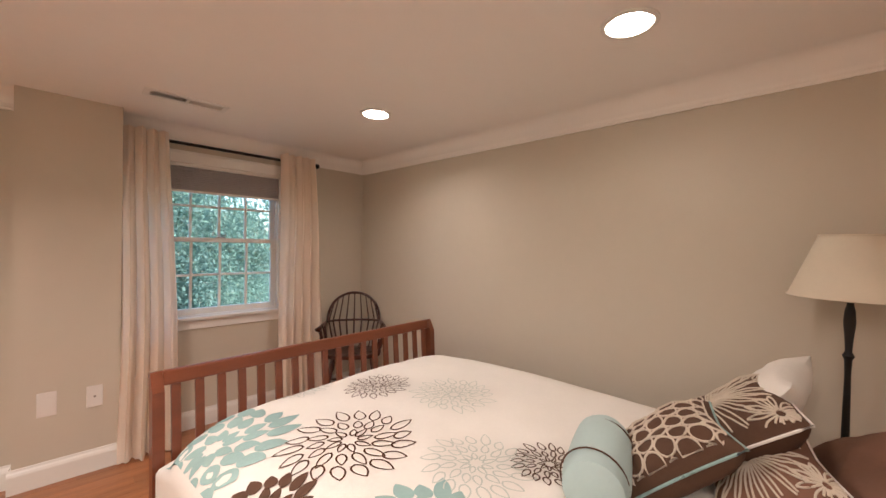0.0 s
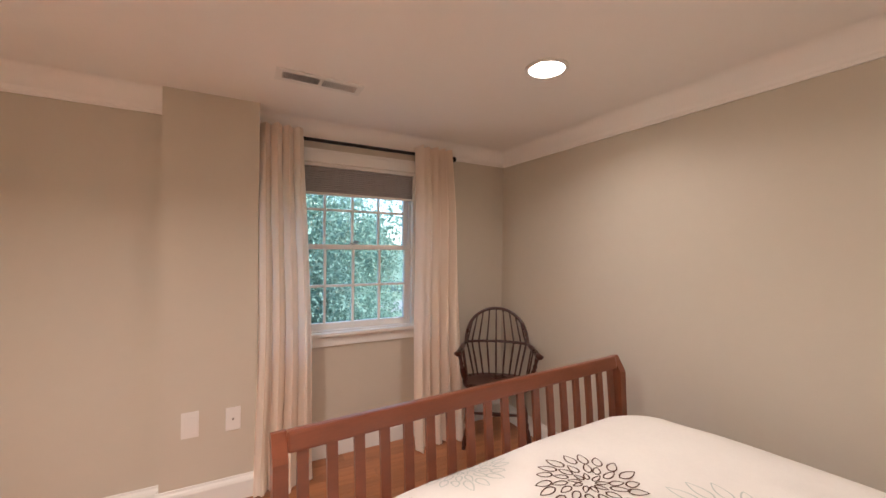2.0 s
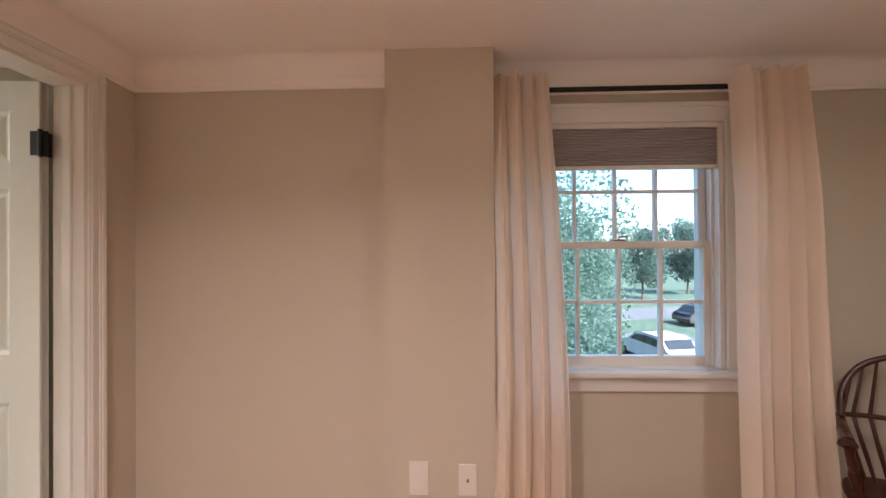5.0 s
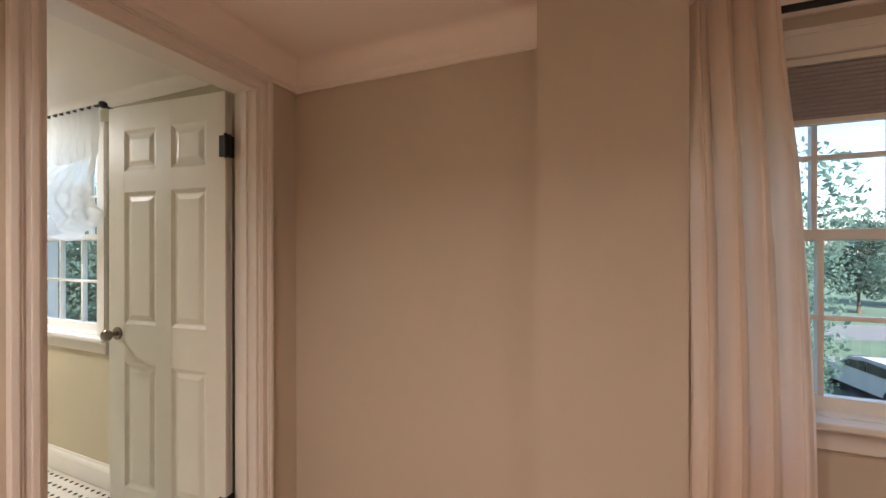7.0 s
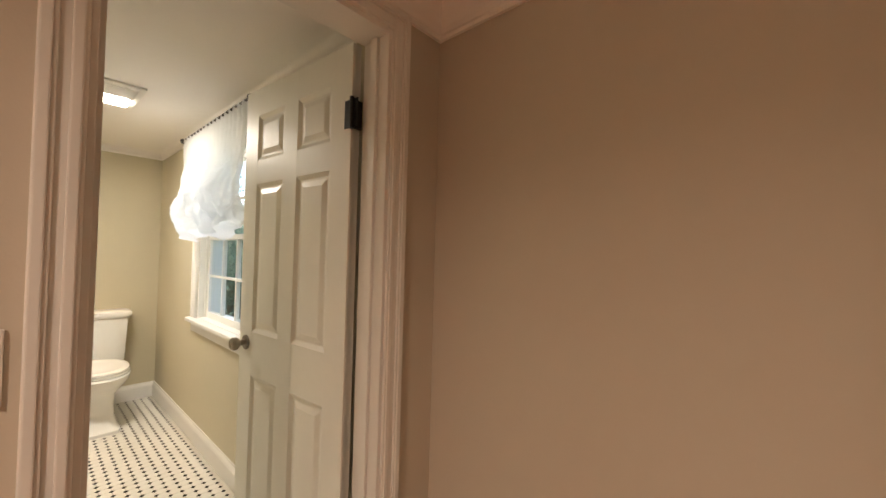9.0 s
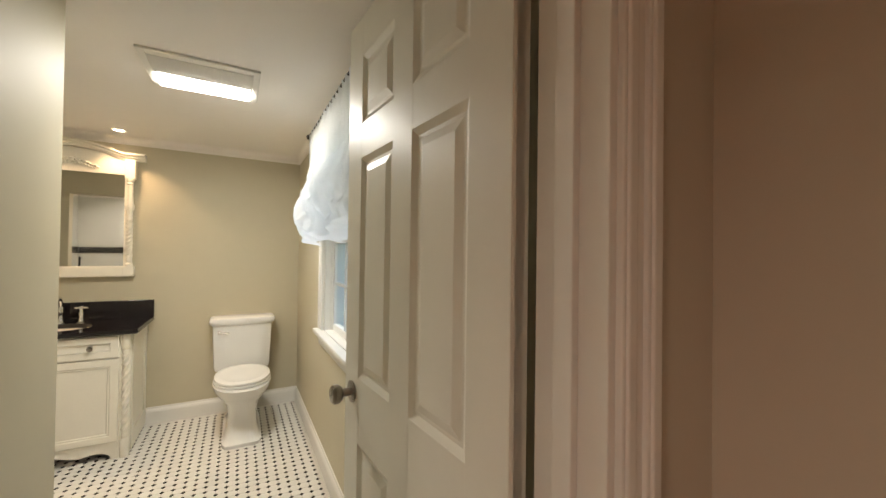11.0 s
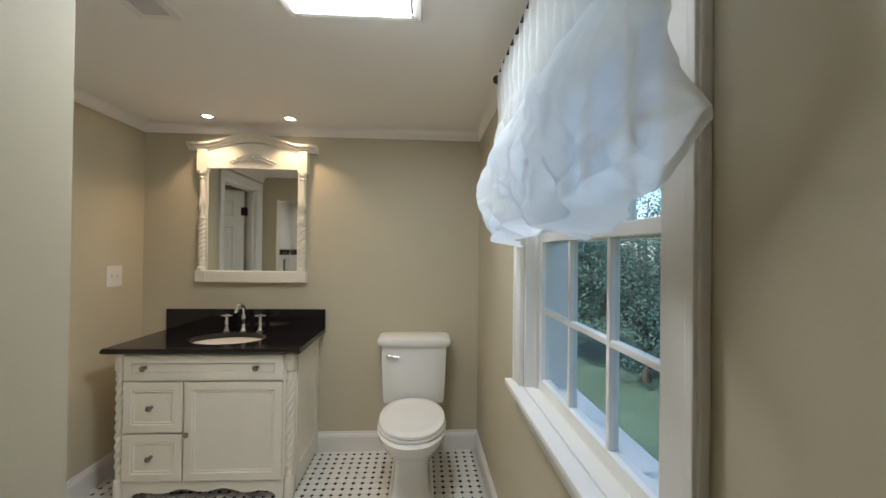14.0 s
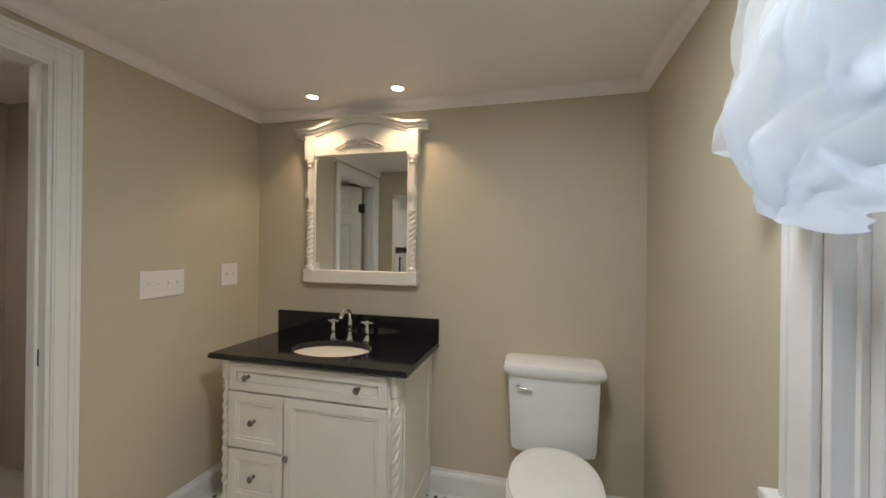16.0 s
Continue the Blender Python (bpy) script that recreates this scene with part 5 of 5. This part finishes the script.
def leaf_crown(seed, n, rx, ry, rz, cz, size, lobes):
    rnd = np.random.RandomState(seed)
    cen = rnd.normal(0, 1, (lobes, 3))
    cen /= np.linalg.norm(cen, axis=1)[:, None]
    cen *= rnd.uniform(0.35, 0.85, (lobes, 1))
    which = rnd.randint(0, lobes, n)
    off = rnd.normal(0, 1, (n, 3))
    off *= (rnd.uniform(0.5, 1.0, n) ** 0.6 / np.linalg.norm(off, axis=1))[:, None]
    p = (cen[which] + off * rnd.uniform(0.2, 0.42, lobes)[which][:, None]) * np.array([rx, ry, rz]) + np.array([0, 0, cz])
    d1 = rnd.normal(0, 1, (n, 3))
    d1 /= np.linalg.norm(d1, axis=1)[:, None]
    d2 = np.cross(d1, rnd.normal(0, 1, (n, 3)))
    d2 /= np.linalg.norm(d2, axis=1)[:, None]
    sz = size * rnd.uniform(0.6, 1.3, (n, 1))
    v = np.stack([p - d1 * sz, p + d2 * sz * 0.5, p + d1 * sz, p - d2 * sz * 0.5], 1).reshape(-1, 3)
    me = bpy.data.meshes.new("crown")
    me.from_pydata(v.tolist(), [], np.arange(n * 4).reshape(-1, 4).tolist())
    return me, cen


def tree(seed, height, spread, mat, n=14000, size=0.10, low=0.25):
    t = thing("tree", "leafy green broadleaf tree on the lawn", "tree", group="trees outside")
    rz = height * (1 - low) / 2
    me, cen = leaf_crown(seed, n, spread, spread, rz, height * low + rz, size, 34)
    me.materials.append(mat)
    ob = new("crown", me)
    ob.parent = t
    s = Shape()
    s.tube([(0, 0, 0), (0.05, 0.02, height * 0.2), (-0.04, 0.05, height * 0.5), (0.02, 0, height * 0.85)], [0.045 * height * 0.5, 0.03 * height * 0.5, 0.02 * height * 0.5, 0.02], 10)
    for c in cen[:16]:
        z0 = height * (low + 0.1) * 0.9
        tip = Vector((c[0] * spread, c[1] * spread, height * low + rz + c[2] * rz))
        s.tube([(0, 0, min(z0, tip.z * 0.7)), Vector((0, 0, z0)).lerp(tip, 0.55), tip], [0.012 * height, 0.006 * height, 0.01], 6)
    s.done("trunk", M_BARK, t, True)
    return t


def place(ob, x, y, turn=0.0, scale=1.0):
    ob.matrix_world = pose(x, y, GZ, 0, 0, turn) @ Matrix.Scale(scale, 4)
    return ob


big = place(tree(11, 8.0, 3.1, M_LEAF, 36000, 0.056, 0.12), 2.4, 11.5)
low = place(tree(12, 6.7, 2.6, M_LEAF2, 28000, 0.052, 0.04), 1.3, 9.8, 40)
far = place(tree(13, 11.0, 4.2, M_LEAF2, 12000, 0.17, 0.12), 6.0, 42, 10)
for x, y, a, k in ((0.2, 12.5, 80, 1.05), (3.9, 15.5, 200, 0.95), (3.0, 17.5, 120, 1.0), (-1.8, 13.5, 300, 1.0)):
    copy_thing(big, pose(x, y, GZ, 0, 0, a)).scale = (k, k, k)
for x, y, a, k in ((2.3, 10.2, 150, 0.75), (2.9, 13.2, 260, 0.75), (-13.5, 15, 30, 1.3), (-17, 13.0, 90, 1.4), (-10.5, 18, 200, 1.4), (-8.0, 20, 20, 1.3), (-20.5, 10.0, 140, 1.4)):
    copy_thing(low, pose(x, y, GZ, 0, 0, a)).scale = (k, k, k)
for x, y, a, k in ((14, 47, 60, 0.85), (22, 45, 130, 0.8), (30, 50, 200, 0.9), (40, 46, 250, 0.95), (-3, 34, 20, 1.0), (48, 38, 280, 0.9), (-26, 24, 70, 1.0), (-34, 18, 160, 1.0), (-18, 30, 220, 1.1), (-40, 8, 10, 1.1)):
    copy_thing(far, pose(x, y, GZ, 0, 0, a)).scale = (k, k, k)


def car(label, paint, m):
    t = thing("car", label, "car")
    L, W = 4.5, 0.88
    side = [(-2.2, 0.32), (-2.22, 0.62), (-2.1, 0.86), (-1.75, 0.98), (-1.35, 1.38), (-0.9, 1.46), (0.1, 1.45), (0.55, 1.34), (1.05, 0.98), (1.75, 0.86), (2.15, 0.70), (2.22, 0.45), (2.15, 0.3)]
    s = Shape()
    rings = []
    for y, k in ((-W, 0.0), (-W * 0.97, 0.06), (-W * 0.5, 0.10), (W * 0.5, 0.10), (W * 0.97, 0.06), (W, 0.0)):
        rings.append([s.bm.verts.new((x * (0.97 + 0.2 * k), y * (1 - 0.22 * max(0, (z - 0.9)) / 0.55), z + k * 0.2 * (z > 0.8))) for x, z in side])
    n = len(side)
    for r0, r1 in zip(rings, rings[1:]):
        for k in range(n):
            s.bm.faces.new((r0[k], r0[(k + 1) % n], r1[(k + 1) % n], r1[k]))
    s.bm.faces.new(rings[0]), s.bm.faces.new(rings[-1])
    s.done("body", paint, t, True)
    s = Shape()
    for sg in (-1, 1):
        s.prism([(-1.45, 1.0), (-1.2, 1.33), (-0.35, 1.38), (-0.35, 1.0)], "xz", sg * 0.835 - 0.03, sg * 0.835 + 0.01)
        s.prism([(-0.28, 1.0), (-0.28, 1.38), (0.4, 1.3), (0.85, 1.0)], "xz", sg * 0.835 - 0.03, sg * 0.835 + 0.01)
    s.box(-0.3, -0.68, -0.01, 0.3, 0.68, 0.012, 0, pose(0.82, 0, 1.19, 0, 38, 0))
    s.box(-0.24, -0.66, -0.01, 0.24, 0.66, 0.012, 0, pose(-1.58, 0, 1.2, 0, -48, 0))
    s.done("window", M_CARGLASS, t)
    for x in (-1.38, 1.38):
        for sg in (-1, 1):
            w = Shape()
            w.tube([(x, sg * 0.70, 0.33), (x, sg * 0.90, 0.33)], 0.33, 24)
            wheel = w.done("wheel", M_RUBBER, t, True)
            r = Shape()
            r.tube([(x, sg * 0.89, 0.33), (x, sg * 0.91, 0.33)], 0.21, 20)
            r.done("rim", M_NICKEL, wheel)
    t.matrix_world = m
    return t


car("parked white hatchback on the driveway", M_CARPAINT, pose(10.9, 21.2, GZ + 0.014, 0, 0, 100))
car("dark parked car by the street", M_CARGLASS, pose(19.5, 30.5, GZ + 0.014, 0, 0, 10))

# play house on the back lawn
t = thing("playset", "red cedar play house with grey-blue roof", "play house", (-11.7, 12.45, GZ))
t.rotation_euler = (0, 0, radians(160))
t.scale = (1.12, 1.12, 1.22)
s = Shape()
for x in (-0.9, 0.9):
    for y in (-0.7, 0.7):
        s.box(x - 0.06, y - 0.06, 0, x + 0.06, y + 0.06, 2.1, 0.01)
for z in (0.35, 0.95):
    for y in (-0.76, 0.76):
        s.box(-0.95, y - 0.02, z, 0.95, y + 0.02, z + 0.12, 0.005)
s.done("frame", M_REDWOOD, t)
for k in range(12):
    x = -0.88 + 1.76 * k / 11
    Shape().box(x - 0.07, -0.72, 0.98, x + 0.07, 0.72, 1.02, 0.004).done("plank", M_REDWOOD, t)
for z in (1.1, 1.22, 1.34, 1.46):
    for y in (-0.73, 0.73):
        Shape().box(-0.92, y - 0.012, z, 0.92, y + 0.012, z + 0.10, 0.003).done("plank", M_REDWOOD, t)
for sg in (-1, 1):
    for k in range(9):
        x = -1.05 + 2.1 * (k + 0.5) / 9
        Shape().box(-0.114, -0.62, -0.012, 0.114, 0.62, 0.012, 0.004, pose(x, sg * 0.46, 2.25, -sg * 32)).done("roof_plank", M_CANOPY, t)
s = Shape()
s.box(-0.25, -1.25, -0.02, 0.25, 1.25, 0.02, 0.01, pose(0.3, -1.75, 0.55, 24))
s.box(-0.27, -1.25, 0.0, -0.23, 1.25, 0.1, 0.01, pose(0.3, -1.75, 0.55, 24)), s.box(0.23, -1.25, 0.0, 0.27, 1.25, 0.1, 0.01, pose(0.3, -1.75, 0.55, 24))
tagged(s.done("slide", M_TEAL, t), "teal plastic slide")

# ---------------------------------------------------------------- floor pieces
rnd = random.Random(21)
PW = 0.083
lengths = (0.62, 0.85, 1.1)
planks = []
for ln in lengths:
    planks.append(Shape().box(0, 0, -0.0038, ln - 0.0012, PW - 0.0012, 0.0, 0.0008).done("plank", M_OAK, floor))
used = set()
y = YS
while y < YN - 0.01:
    x = XW - rnd.uniform(0.0, 0.5)
    while x < XE:
        k = rnd.randrange(3)
        x0, x1 = max(x, XW + 0.001), min(x + lengths[k], XE - 0.001)
        if x1 - x0 > 0.03:
            if k in used:
                ob = new("plank", planks[k].data)
                ob.parent = floor
            else:
                ob = planks[k]
                used.add(k)
            ob.location = (x0, y, 0)
            ob.scale = ((x1 - x0) / lengths[k], min(1, (YN - y) / PW), 1)
        x += lengths[k]
    y += PW

# mosaic: white octagons with black dots between
TS = 0.052
oct_v, oct_f, dot_v, dot_f = [], [], [], []
c = TS * 0.24
nx, ny = int((XW - 0.06 - BX) / TS), int((BN - BS) / TS)
for i in range(nx):
    for j in range(ny):
        x, y = BX + (i + 0.5) * TS, BS + (j + 0.5) * TS
        if x > EX and y < EY:
            continue
        h = TS / 2 - 0.0012
        dz = 0.0003 * rnd.random()
        b = len(oct_v)
        ring = [(h, -h + c), (h, h - c), (h - c, h), (-h + c, h), (-h, h - c), (-h, -h + c), (-h + c, -h), (h - c, -h)]
        oct_v += [(x + p, y + q, dz) for p, q in ring] + [(x + p * 1.02, y + q * 1.02, -0.003) for p, q in ring]
        oct_f.append(tuple(range(b, b + 8)))
        oct_f += [(b + k, b + 8 + k, b + 8 + (k + 1) % 8, b + (k + 1) % 8) for k in range(8)]
        b = len(dot_v)
        px, py, d = x + TS / 2, y + TS / 2, c - 0.002
        dot_v += [(px + d, py, 0.0002), (px, py + d, 0.0002), (px - d, py, 0.0002), (px, py - d, 0.0002), (px + d, py, -0.003), (px, py + d, -0.003), (px - d, py, -0.003), (px, py - d, -0.003)]
        dot_f.append((b, b + 1, b + 2, b + 3))
        dot_f += [(b + k, b + 4 + k, b + 4 + (k + 1) % 4, b + (k + 1) % 4) for k in range(4)]
for nm, vv, ff, mt, lb in (("tile", oct_v, oct_f, M_TILE, "white octagon mosaic tiles"), ("tile_dot", dot_v, dot_f, M_DOT, "small black mosaic dots")):
    me = bpy.data.meshes.new(nm)
    me.from_pydata(vv, [], ff)
    me.materials.append(mt)
    ob = new(nm, me)
    ob.parent = bath_floor
    tagged(ob, lb, kind="stuff")
